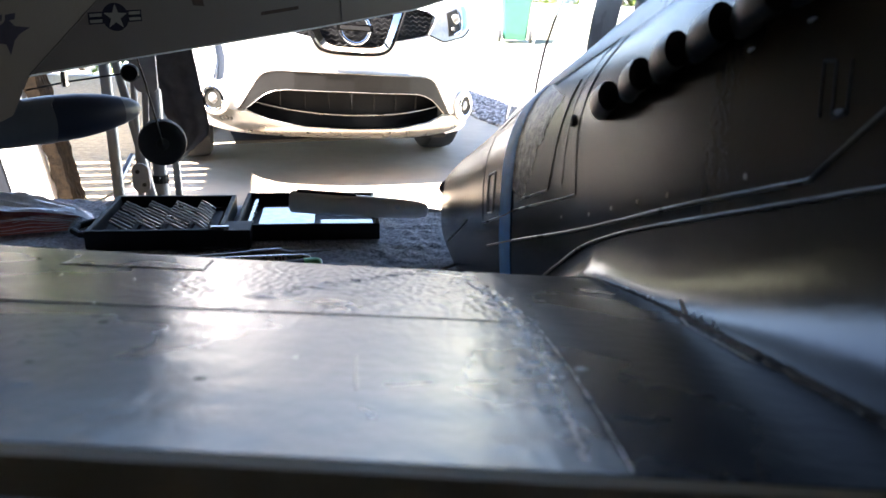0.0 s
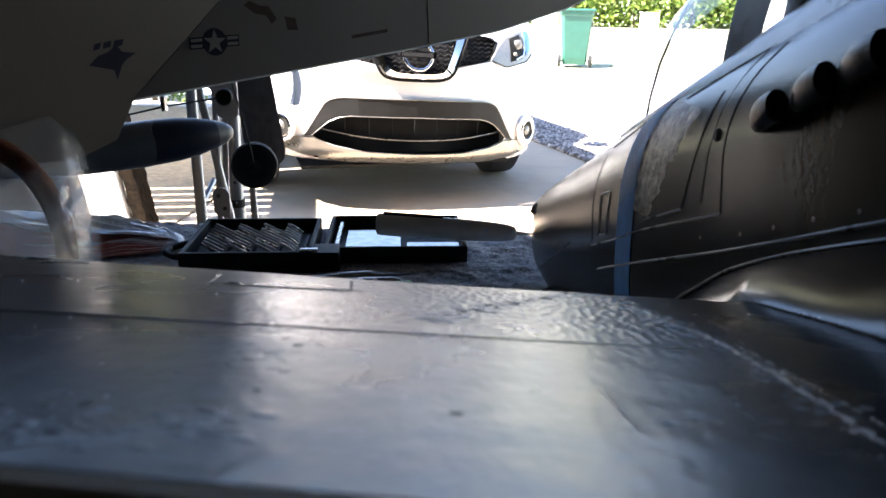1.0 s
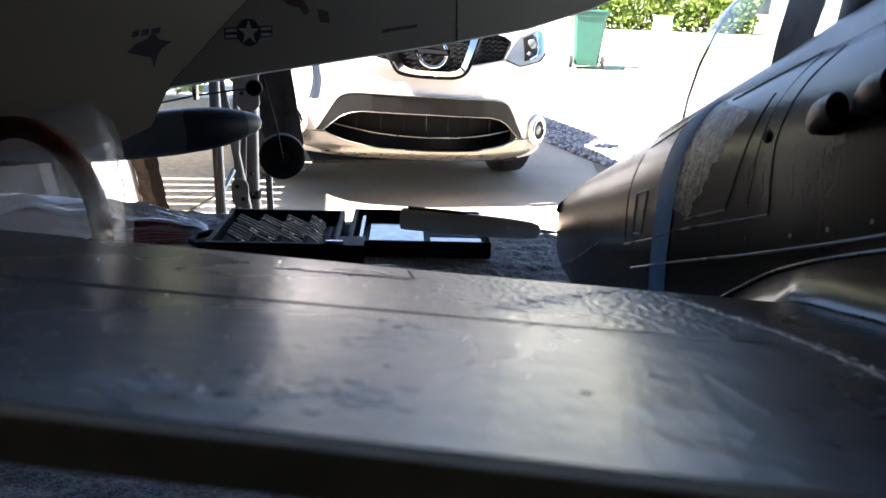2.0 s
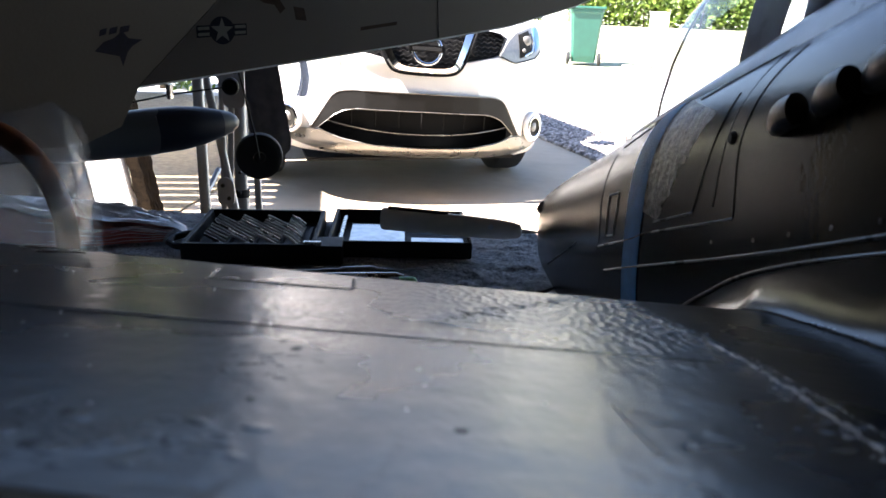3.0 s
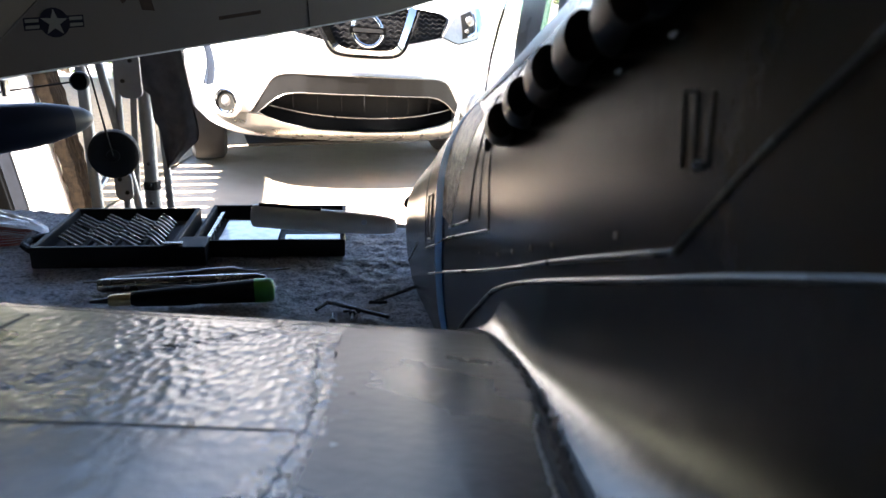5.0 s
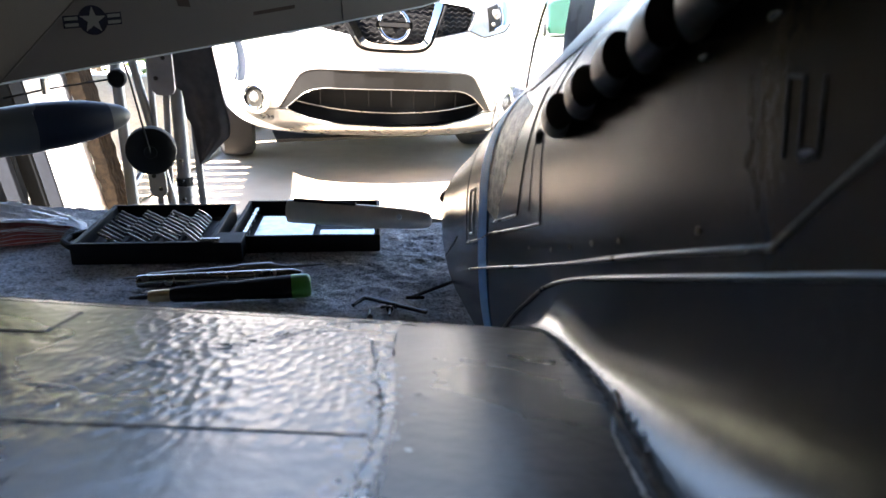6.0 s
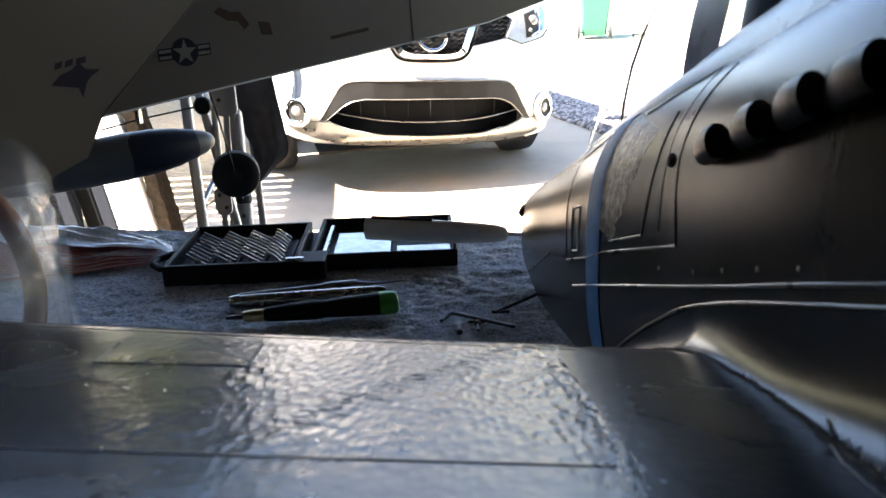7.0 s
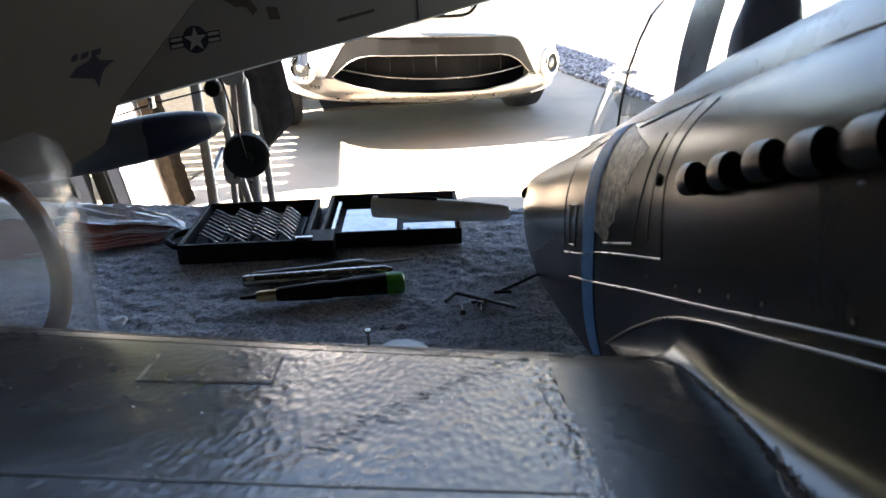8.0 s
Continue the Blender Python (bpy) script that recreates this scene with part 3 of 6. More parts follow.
# engraved panel and small pale raised marks
for a, b in (((0.1255, 0.9912), (0.1240, 0.9820)), ((0.1225, 0.9915), (0.1212, 0.9828)), ((0.1190, 0.9921), (0.1180, 0.9836)), ((0.1255, 0.9912), (0.1225, 0.9915)), ((0.1210, 0.9824), (0.1180, 0.9836))):
    side_line([a, b], 0.00025, "engraved_line", M_seam)
for y, z in ((0.1194, 0.9836), (0.1301, 0.9975), (0.1460, 0.9913)):
    c = on_side(y, z)
    part("clip", tube([c + Vector((-0.0004, 0.0012, -0.0003)), c + Vector((-0.0007, 0, 0)), c + Vector((-0.0004, -0.0012, 0.0005))], [0.0002, 0.00045, 0.0002], 6), M_frame, fuselage, "small pale raised mark")
p = on_side(0.2445, 0.9604)
part("vent_hole", lathe([(0, 0.0026), (0.5, 0.0023), (1, 0.0016)], p + Vector((0.001, 0, 0)), p - Vector((0.0012, 0, 0)), 12), M_hole, fuselage)
p = on_side(0.508, 0.868)
part("nose_port", lathe([(0, 0.005), (1, 0.0042)], p + Vector((0.003, -0.002, -0.001)), p + Vector((-0.0004, 0.0003, 0.0003)), 14), M_hole, fuselage)


def side_patch(name, mat, y_of, z0, z1, lift, nz=40, nw=6, label=""):
    """A thin skin on the hull's side between two edges y_of(t) and heights z0(t)..z1(t)."""
    def f(u, v):
        z = z0 + (z1 - z0) * v
        a, b = y_of(v)
        return on_side(a + (b - a) * u, z, lift)
    return part(name, grid(nw, nz, f), mat, fuselage, label, smooth=True)


# scuffed hatch skin and the tape that holds it
def scuff_edge(v):
    a = 0.286 - 0.024 * v + 0.0028 * noise.noise(Vector((v * 9, 2.0, 0))) + 0.0016 * noise.noise(Vector((v * 31, 5.0, 0)))
    return a, 0.3005 - 0.002 * v


side_patch("hatch_skin", M_scuff, scuff_edge, 0.922, 0.9665, 0.00008, 60, 10, label="scraped, flaking foam skin, its gold sheen in the colour")
tape = []
for k in range(44):
    v = k / 43
    a = math.radians(-86 + 172 * v)
    yc = 0.3065 + 0.001 * math.sin(7 * v)
    row = []
    for w in (-0.5, -0.25, 0, 0.25, 0.5):
        q = section(yc + w * 0.0165, a)
        c = Vector((axis_x(q.y), q.y, axis_z(q.y)))
        row.append(q + (q - c).normalized() * 0.0004)
    tape.append(row)
tv = [p for row in tape for p in row]
tf = [(i * 5 + j, i * 5 + j + 1, i * 5 + j + 6, i * 5 + j + 5) for i in range(43) for j in range(4)]
whole("masking_tape", (tv, tf), M_tape, (0.03, 0.311, 0.87), "strip of blue masking tape stuck round the model's fuselage", "masking tape", smooth=True)

def oval_tube(line, radii, squash, n=16):
    """A tube flattened sideways."""
    bm = bmesh.new()
    rings = []
    for i, p in enumerate(line):
        d = (line[min(i + 1, len(line) - 1)] - line[max(i - 1, 0)]).normalized()
        side = d.cross(Vector((0, 0, 1))).normalized()
        up = side.cross(d)
        rings.append([bm.verts.new(p + radii[i] * (squash * math.cos(2 * math.pi * k / n) * side + math.sin(2 * math.pi * k / n) * up)) for k in range(n)])
    for r0, r1 in zip(rings, rings[1:]):
        for k in range(n):
            bm.faces.new((r0[k], r0[(k + 1) % n], r1[(k + 1) % n], r1[k]))
    bm.faces.new(rings[0][::-1])
    bm.faces.new(rings[-1])
    return bm


# exhaust pipes in a row on the side
rows_p = [(0.2012, 0.9747), (0.1823, 0.9826), (0.1652, 0.9899), (0.1492, 0.9962), (0.1335, 1.0025), (0.118, 1.009), (0.102, 1.0155), (0.086, 1.022)]
for y, z in rows_p:
    tip = on_side(y, z) + Vector((-0.0056, 0, 0))
    line = smooth_line([on_side(y + 0.0225, z - 0.0078) + Vector((0.0018, 0, 0)), on_side(y + 0.0150, z - 0.0054) + Vector((-0.0018, 0, 0)), on_side(y + 0.0070, z - 0.0026) + Vector((-0.0048, 0, 0)), tip], 6)
    radii = [lerp_table(k, [0, 5, 10, 16, 18], [0.0022, 0.0036, 0.0043, 0.0043, 0.0041]) for k in range(len(line))]
    d = (line[-1] - line[-2]).normalized()
    pipe = part("exhaust_pipe", oval_tube(line + [line[-1] - d * 0.0002, line[-1] - d * 0.0022], radii + [0.0038, 0.0036], 0.74, 20), M_pipe, plane, smooth=True)
    part("outlet", oval_tube([line[-1] - d * 0.0020, line[-1] - d * 0.0017], [0.0036, 0.0036], 0.73), M_hole, pipe, "black disc for the dark inside of the pipe")


# wing: upper surface is one plane that rolls over at its far edge
def wing_z(x, y):
    z = 0.943 - 0.257 * (y - 0.122) - 0.03 * (x - 0.016)
    turn = 0.1865 + 0.05 * min(0.10, max(0.0, x + 0.06))
    if y > turn:
        z -= 0.0065 * ((y - turn) / 0.03) ** 2
    return z


def wing_low(x, y):
    t = lerp_table(y, [0.0537, 0.09, 0.14, 0.18, 0.212, 0.225], [0.0043, 0.0095, 0.015, 0.0135, 0.007, 0.0])
    return wing_z(x, y) - t


def root_edge(y):
    """Where the outer wing's film gives way to the smooth root."""
    return lerp_table(y, [0.115, 0.132, 0.150, 0.168, 0.180, 0.225], [0.0182, 0.0178, 0.0158, 0.0130, 0.0118, 0.0110])


def wing_mesh(x0, x1, nx):
    ys = list(np.linspace(0.0537, 0.172, 24)) + list(np.linspace(0.176, 0.225, 18))
    vs, fs = [], []
    loop = [(y, wing_z) for y in ys] + [(y, wing_low) for y in ys[-2::-1]]
    for u in np.linspace(0, 1, nx):
        for y, f in loop:
            a, b = (root_edge(y) if e is None else e for e in (x0, x1))
            x = a + (b - a) * u
            vs.append((x, y, f(x, y)))
    m = len(loop)
    for i in range(nx - 1):
        for j in range(m):
            fs.append((i * m + j, i * m + (j + 1) % m, (i + 1) * m + (j + 1) % m, (i + 1) * m + j))
    fs += [tuple(range(m)), tuple(range((nx - 1) * m, nx * m))]
    return vs, fs


wing = part("wing", wing_mesh(-0.46, None, 60), M_wing, plane, "dark grey film-covered wing with wrinkled skin", smooth=True)
root = part("wing_root", wing_mesh(None, 0.10, 18), M_root, plane, "smooth black wing root", smooth=True)
part("edge_strip", slab([(-0.46, 0.0535, wing_z(-0.46, 0.0537) - 0.00005), (0.10, 0.0535, wing_z(0.10, 0.0537) - 0.00005), (0.10, 0.0535, wing_z(0.10, 0.0537) - 0.0044), (-0.46, 0.0535, wing_z(-0.46, 0.0537) - 0.0044)], (0, -0.0016, 0)), M_edge, plane, "bare dark wing edge")


def wing_line(points, r, name, mat, owner, lift=0.0):
    pts = smooth_line([(x, y, 0) for x, y in points], 10) if len(points) > 2 else [Vector((*points[0], 0)).lerp(Vector((*points[1], 0)), k / 20) for k in range(21)]
    return part(name, tube([(p.x, p.y, wing_z(p.x, p.y) + lift) for p in pts], r, 6), mat, owner)


wing_line([(-0.40, 0.094), (-0.1, 0.1125), (0.0155, 0.1218)], 0.0005, "panel_line", M_seam, wing, -0.0003)
wing_line([(-0.40, 0.190), (-0.1, 0.1925), (0.0155, 0.195)], 0.0004, "panel_line", M_seam, wing, -0.00025)
wing_line([(-0.40, 0.199), (-0.1, 0.2015), (0.0155, 0.2035)], 0.0003, "panel_line", M_seam, wing, -0.0001)
wing_line([(-0.40, 0.2045), (-0.1, 0.207), (0.0155, 0.2085)], 0.0003, "panel_line", M_bead, wing, -0.0001)
for a, b in (((-0.0929, 0.1808), (-0.0878, 0.1607)), ((-0.0878, 0.1607), (-0.0559, 0.1645)), ((-0.0559, 0.1645), (-0.0597, 0.1836))):
    wing_line([a, b], 0.0006, "hatch_line", M_seam if a[0] > -0.09 else M_bead, wing, -0.0003)
rnd = random.Random(7)
# small flat dark spots on the film
for x, y, r in ((-0.0507, 0.102, 0.0009), (-0.0537, 0.106, 0.0007), (-0.0480, 0.1035, 0.0006), (-0.0484, 0.0783, 0.0005), (0.0205, 0.1412, 0.0007), (0.0090, 0.1728, 0.0008), (0.0086, 0.1705, 0.0005), (-0.0690, 0.0665, 0.0009), (-0.0620, 0.0690, 0.0007), (-0.0600, 0.0612, 0.0010), (-0.0640, 0.0595, 0.0008), (-0.0513, 0.0653, 0.0007), (-0.0268, 0.0754, 0.0007)):
    bm = bmesh.new()
    bmesh.ops.create_icosphere(bm, subdivisions=2, radius=r)
    for v in bm.verts:
        k = 1 + 0.5 * noise.noise(v.co * 900 + Vector((x * 900, 0, 0)))
        v.co = Vector((x + v.co.x * k, y + v.co.y * 1.2 * k, wing_z(x, y) - 0.257 * v.co.y * 1.2 * k + v.co.z * 0.10))
    part("dark_spot", bm, M_seam, wing, "small dark spot on the film", smooth=True)
# wrinkled crease in the film, bubbled skin near the trailing edge, and a pale scratch
FOLD = smooth_line([(-0.0364, 0.1304, 0), (-0.0241, 0.1554, 0), (-0.0108, 0.1766, 0), (0.0047, 0.1990, 0)], 12)
# Thin dark tubes draw the shade in the crease's wrinkles.
for k in range(52):
    p = FOLD[min(int(len(FOLD) * (k + rnd.random()) / 52), len(FOLD) - 1)]
    x, y = p.x + rnd.gauss(0.0004, 0.0011), p.y + rnd.gauss(0, 0.0011)
    a, n = rnd.uniform(-0.5, 1.1), rnd.uniform(0.0010, 0.0028)
    wing_line([(x, y), (x + n * 0.5 * math.cos(a), y + n * 0.5 * math.sin(a) + 0.0002), (x + n * math.cos(a), y + n * math.sin(a))], rnd.uniform(0.00012, 0.00032), "crease_shade", M_seam, wing, -0.0001)


def lump(x, y, r, flat, seed):
    q = random.Random(seed)
    bm = bmesh.new()
    bmesh.ops.create_icosphere(bm, subdivisions=2, radius=r)
    a, long = q.uniform(-0.6, 1.0), q.uniform(1.0, 2.2)
    for v in bm.verts:
        k = 1 + 0.3 * noise.noise(v.co * 700 + Vector((seed, 0, 0)))
        u, w = v.co.x * long * k, v.co.y * k
        px, py = x + u * math.cos(a) - w * math.sin(a), y + u * math.sin(a) + w * math.cos(a)
        v.co = Vector((px, py, wing_z(px, py) + v.co.z * flat))
    return bm


bubbles = []
for k in range(110):
    p = FOLD[rnd.randrange(len(FOLD))]
    side = rnd.choice((-0.0016, 0.0018))
    bubbles.append(lump(p.x + side + rnd.gauss(0, 0.0012), p.y + rnd.gauss(0, 0.0015), rnd.uniform(0.0005, 0.0011), 0.16, k))
for k in range(90):
    x = rnd.uniform(-0.072, -0.044)
    bubbles.append(lump(x, 0.0625 + 0.15 * (x + 0.064) + rnd.gauss(0, 0.0030), rnd.uniform(0.0003, 0.0009), 0.14, 300 + k))
for k in range(36):
    bubbles.append(lump(-0.0530 + rnd.gauss(0, 0.0028), 0.0945 + rnd.gauss(0, 0.0050), rnd.uniform(0.0003, 0.0006), 0.14, 500 + k))
part("bubbled_film", merge(*bubbles), M_wing, wing, "bubbled and wrinkled grey film", smooth=True)["kind"] = "stuff"
wing_line([(-0.0103, 0.0903), (-0.0095, 0.082), (-0.0085, 0.0745)], 0.00022, "scratch", M_bead, wing, -0.0001)
# glue where the outer wing meets the root: a lumpy bead beside a thin clean line


def joint_x(y):
    return lerp_table(y, [0.055, 0.085, 0.115, 0.132, 0.150, 0.168, 0.176], [0.0146, 0.0158, 0.0168, 0.0160, 0.0127, 0.0088, 0.0075])


def joint_bead(name, y0, y1, off, r0, r1, stray, mat, label):
    pts = []
    for k in range(110):
        y = y0 + (y1 - y0) * k / 109
        x = joint_x(y) + off(y) + rnd.uniform(-stray, stray)
        pts.append((x, y, wing_z(x, y) + rnd.uniform(-0.00015, 0.0001)))
    return part(name, tube(pts, [rnd.uniform(r0, r1) * (0.35 + 1.1 * abs(noise.noise(Vector((p[1] * 160, 3.0, r1 * 9000))))) for p in pts], 6), mat, wing, label, smooth=True)


joint_bead("glue_bead", 0.056, 0.176, lambda y: 0.0, 0.0002, 0.0006, 0.0005, M_glue, "whitish dried glue bead")
joint_bead("glue_line", 0.0545, 0.128, lambda y: 0.0184 - joint_x(y) + 0.0009 * math.sin((y - 0.0545) * 40), 0.0001, 0.00022, 0.0001, M_glue, "thin pale glue line")


def blob(p, r, seed):
    q = random.Random(seed)
    bm = bmesh.new()
    bmesh.ops.create_icosphere(bm, subdivisions=1, radius=r)
    for v in bm.verts:
        v.co = Vector((v.co.x * q.uniform(0.6, 1.4), v.co.y * q.uniform(0.6, 1.6), v.co.z * q.uniform(0.2, 0.5))) + Vector(p)
    return bm


bits = []
for k in range(46):
    y = rnd.uniform(0.06, 0.178)
    x = joint_x(y) + rnd.gauss(-0.0005, 0.0013)
    bits.append(blob((x, y, wing_z(x, y)), rnd.uniform(0.0002, 0.00055), k))
# Grey-blue smears also stand in for the sky mirrored along the glue.
smears = []
for k in range(230):
    y = rnd.uniform(0.085, 0.172) if k < 150 else rnd.uniform(0.118, 0.152)
    x = joint_x(y) + (rnd.gauss(-0.0002, 0.0024) if k < 150 else rnd.gauss(-0.0018, 0.0014))
    bm = blob((0, 0, 0), rnd.uniform(0.0003, 0.0010), 400 + k)
    for v in bm.verts:
        v.co.z *= 0.16
        v.co += Vector((x, y, wing_z(x + v.co.x, y + v.co.y)))
    smears.append(bm)
part("glue_sky_smear", merge(*smears), M_smear, wing, "dried glue smear with the sky's reflection in its grey-blue", smooth=True)["kind"] = "stuff"
part("glue_specks", merge(*bits), M_glue, wing, "specks of dried glue")["kind"] = "stuff"
bits = []
for k in range(60):
    x, y = rnd.uniform(-0.20, 0.01), rnd.uniform(0.07, 0.185)
    bits.append(blob((x, y, wing_z(x, y)), rnd.uniform(0.00012, 0.0003), 200 + k))
part("dust_specks", merge(*bits), M_glue, wing, "pale dust specks")["kind"] = "stuff"

# fillet between wing root and fuselage
ARC = smooth_line([(0.0385, 0.2140, 0), (0.0425, 0.2075, 0), (0.0455, 0.1980, 0), (0.0488, 0.1820, 0), (0.0512, 0.1640, 0), (0.0523, 0.140, 0), (0.0525, 0.11, 0), (0.0525, 0.075, 0), (0.053, 0.03, 0), (0.054, 0.0, 0)], 10)[::-1]
RIM = smooth_line([(0, 0, 1.015), (0, 0.05, 0.996), (0, 0.10, 0.977), (0, 0.1301, 0.9646), (0, 0.1502, 0.9563), (0, 0.1711, 0.9476), (0, 0.1985, 0.9358), (0, 0.2254, 0.9223), (0, 0.2492, 0.9066), (0, 0.2663, 0.8935), (0, 0.2780, 0.8840), (0, 0.2862, 0.8775)], 8)
TOE = smooth_line([(0.0385, 0.2140, 0.9104), (0.0380, 0.2300, 0.9030), (0.0378, 0.2500, 0.8935), (0.0381, 0.2700, 0.8850), (0.0386, 0.2862, 0.8775)], 8)


def fillet(u, v):
    """u runs from the nose end to the tail end, v from the wing up to the moulding."""
    y = 0.2862 - 0.2862 * u
    rim = on_side(y, lerp_table(y, [p.y for p in RIM], [p.z for p in RIM]), 0.0004)
    if y > 0.2140:
        foot = Vector([lerp_table(y, [p.y for p in TOE], [p[i] for p in TOE]) for i in range(3)])
    else:
        flat = max(y, 0.0537)
        x = lerp_table(y, [p.y for p in ARC], [p.x for p in ARC])
        foot = Vector((x, y, wing_z(x, flat) + 0.257 * (flat - y) - 0.0006))
    wide, tall = rim.x - foot.x, rim.z - foot.z
    near = min(1, max(0, (y - 0.18) / 0.05))
    one = foot + Vector((wide * (0.78 - 0.16 * near), 0, tall * (0.07 + 0.07 * near)))
    two = rim - Vector((wide * (0.03 - 0.02 * near), 0, tall * (0.43 + 0.19 * near)))
    w = 1 - v
    return foot * w ** 3 + one * 3 * w * w * v + two * 3 * w * v * v + rim * v ** 3


part("fillet", grid(90, 16, fillet), M_fillet, plane, "smooth curved fairing between wing and fuselage", smooth=True)
edge = [fillet(k / 80, 1.0) + Vector((-0.0004, 0, 0)) for k in range(81)]
part("moulding", tube(edge, 0.0005, 6), M_bead, plane, smooth=True)
seam = [fillet(0.255 + 0.745 * k / 120, 0.0) + Vector((rnd.uniform(-0.0005, 0.0003), 0, 0.0004)) for k in range(121)]
part("joint_gap", tube(seam, [0.0008 if k < 40 else 0.0011 for k in range(121)], 6), M_hole, plane, "dark open joint between wing and fairing")
# dried glue squeezed out of the joint: a thin lumpy bead, with torn crests where it was pulled
crests = []
for u0, u1, n, tall in ((0.375, 0.445, 20, 0.0016), (0.46, 0.50, 5, 0.0007), (0.515, 0.575, 24, 0.0024)):
    for k in range(n):
        u = u0 + (u1 - u0) * (k + rnd.random()) / n
        p = fillet(u, rnd.uniform(0.0, 0.04))
        h = tall * rnd.uniform(0.3, 1.0)
        lean_ = Vector((rnd.uniform(-0.3, 0.3), rnd.uniform(-0.1, 0.7), 1.0)).normalized() * h
        turn_ = Vector((rnd.uniform(-1, 1), rnd.uniform(-1, 1), 0)) * h * 0.2
        r = rnd.uniform(0.00025, 0.00045)
        crests.append(tube([p - lean_ * 0.2, p + lean_ * 0.3 + turn_, p + lean_ * 0.7 - turn_ * 0.5, p + lean_], [r * 1.3, r, r * 0.8, r * 0.25], 6))
p = fillet(0.516, 0.02)
crests.append(tube([p, p + Vector((-0.0002, 0.0008, 0.0016)), p + Vector((-0.0007, 0.0012, 0.0030)), p + Vector((-0.0011, 0.0016, 0.0038))], [0.0007, 0.00045, 0.0005, 0.00025], 7))
part("glue_residue", merge(*crests), M_flake, plane, "torn pale crests of dried glue", smooth=True)["kind"] = "stuff"
torn = []
for k in range(60):
    p = fillet(0.525 + 0.13 * k / 59, 0.0)
    x, y = p.x - 0.0012 - 0.0016 * min(1, k / 12) + rnd.uniform(-0.0002, 0.0002), p.y
    torn.append((x, y, wing_z(x, y) + 0.0001))
part("torn_edge", tube(torn, [rnd.uniform(0.00012, 0.00035) for _ in torn], 6), M_flake, plane, "pale torn edge of the joint", smooth=True)
lip = [fillet(0.26 + 0.55 * k / 150, 0.012) + Vector((rnd.uniform(-0.0003, 0.0003), 0, 0.0002)) for k in range(151)]
part("glue_line", tube(lip, [rnd.uniform(0.00008, 0.0003) for _ in lip], 6), M_clearglue, plane, "thin pale line of dried glue", smooth=True)

# canopy: clear plastic with frames coloured for the sky's sheen
CY = [0.3700, 0.3688, 0.3660, 0.3592, 0.3495, 0.3385, 0.3230, 0.30, 0.27, 0.24, 0.12, 0.02, -0.08]
CTOP = [0.0, 0.0110, 0.0230, 0.0360, 0.0450, 0.0515, 0.0545, 0.0550, 0.0555, 0.058, 0.062, 0.060, 0.055]


def canopy(y, a, grow=0.0):
    base_z = axis_z(y) + lerp_table(y, FY, FT) * 0.85
    w = half_wide(y) * 0.61 - lerp_table(y, [0.25, 0.275, 0.31, 0.352], [0.0085, 0.0050, 0.0016, 0.0]) + grow
    h = lerp_table(-y, [-c for c in CY], CTOP) + grow
    c, s = math.cos(a), max(0.0, math.sin(a))
    return Vector((axis_x(y) - w * min(1.0, 0.15 + h / 0.036) * math.copysign(abs(c) ** 1.2, c), y, base_z + h * s ** 1.15))


cst = [0.3700, 0.3695, 0.3688, 0.3675, 0.3660] + list(np.linspace(0.364, 0.30, 22)) + list(np.linspace(0.29, -0.08, 18))
glassy = part("canopy", grid(len(cst) - 1, 24, lambda u, v: canopy(cst[round(u * (len(cst) - 1))], math.pi * v)), M_canopy, plane, "clear plastic canopy", smooth=True)
def post(y0, wide, slant):
    def f(u, v):
        up = math.sin(math.pi * v)
        return canopy(y0 - wide * u * (1 + 0.5 * up) - slant * up, math.pi * v, 0.0008)
    part("canopy_frame", grid(3, 28, f), M_frame, glassy, "canopy frame, sky sheen in its pale blue", smooth=True)


post(0.2765, 0.0150, -0.002)
post(0.13, 0.008, 0.003)
post(0.02, 0.008, 0.003)


def rail_at(u, v):
    """A half-round rail along the canopy's left foot, from the windscreen to the tail end."""
    y = 0.352 - 0.432 * u
    tall = lerp_table(y, [0.25, 0.275, 0.31, 0.352], [0.0135, 0.0080, 0.0030, 0.0012])
    foot = Vector((axis_x(y) - half_wide(y) * 0.61 - 0.0005, y, axis_z(y) + lerp_table(y, FY, FT) * 0.85 - 0.001))
    head = canopy(y, 0.0, 0.0004) + Vector((0, 0, tall))
    bulge = 0.0011 * tall / 0.0135 * math.sin(math.pi * v)
    return foot.lerp(head, v) + Vector((-bulge, 0, bulge))


part("canopy_rail", grid(70, 10, rail_at), M_frame, glassy, "lower canopy rail, sky sheen in its pale blue", smooth=True)
part("front_edge", tube([canopy(y, math.pi / 2, 0.0001) for y in (0.37, 0.3695, 0.3688, 0.3675, 0.366, 0.3625, 0.3592, 0.3495, 0.3385, 0.323, 0.30)], 0.0006, 6), M_bead, glassy)
part("sill", tube([canopy(0.345 - 0.425 * k / 40, math.pi - 0.02, 0.0002) for k in range(41)], 0.0006, 8), M_frame, glassy, "canopy sill, sky sheen in its pale blue", smooth=True)
part("headrest", lathe([(0, 0.009), (0.3, 0.0105), (0.6, 0.0100), (0.85, 0.0075), (0.96, 0.004), (1, 0.001)], (axis_x(0.250), 0.254, 0.980), (axis_x(0.248), 0.250, 1.019), 20), M_rest, plane, "dark padded headrest under the canopy", smooth=True)
part("cockpit_seat", lathe([(0, 0.008), (0.3, 0.011), (0.7, 0.010), (1, 0.004)], (axis_x(0.2), 0.2, 0.985), (axis_x(0.2), 0.196, 1.045), 12), M_black, plane, "dark cockpit headrest under the canopy", smooth=True)
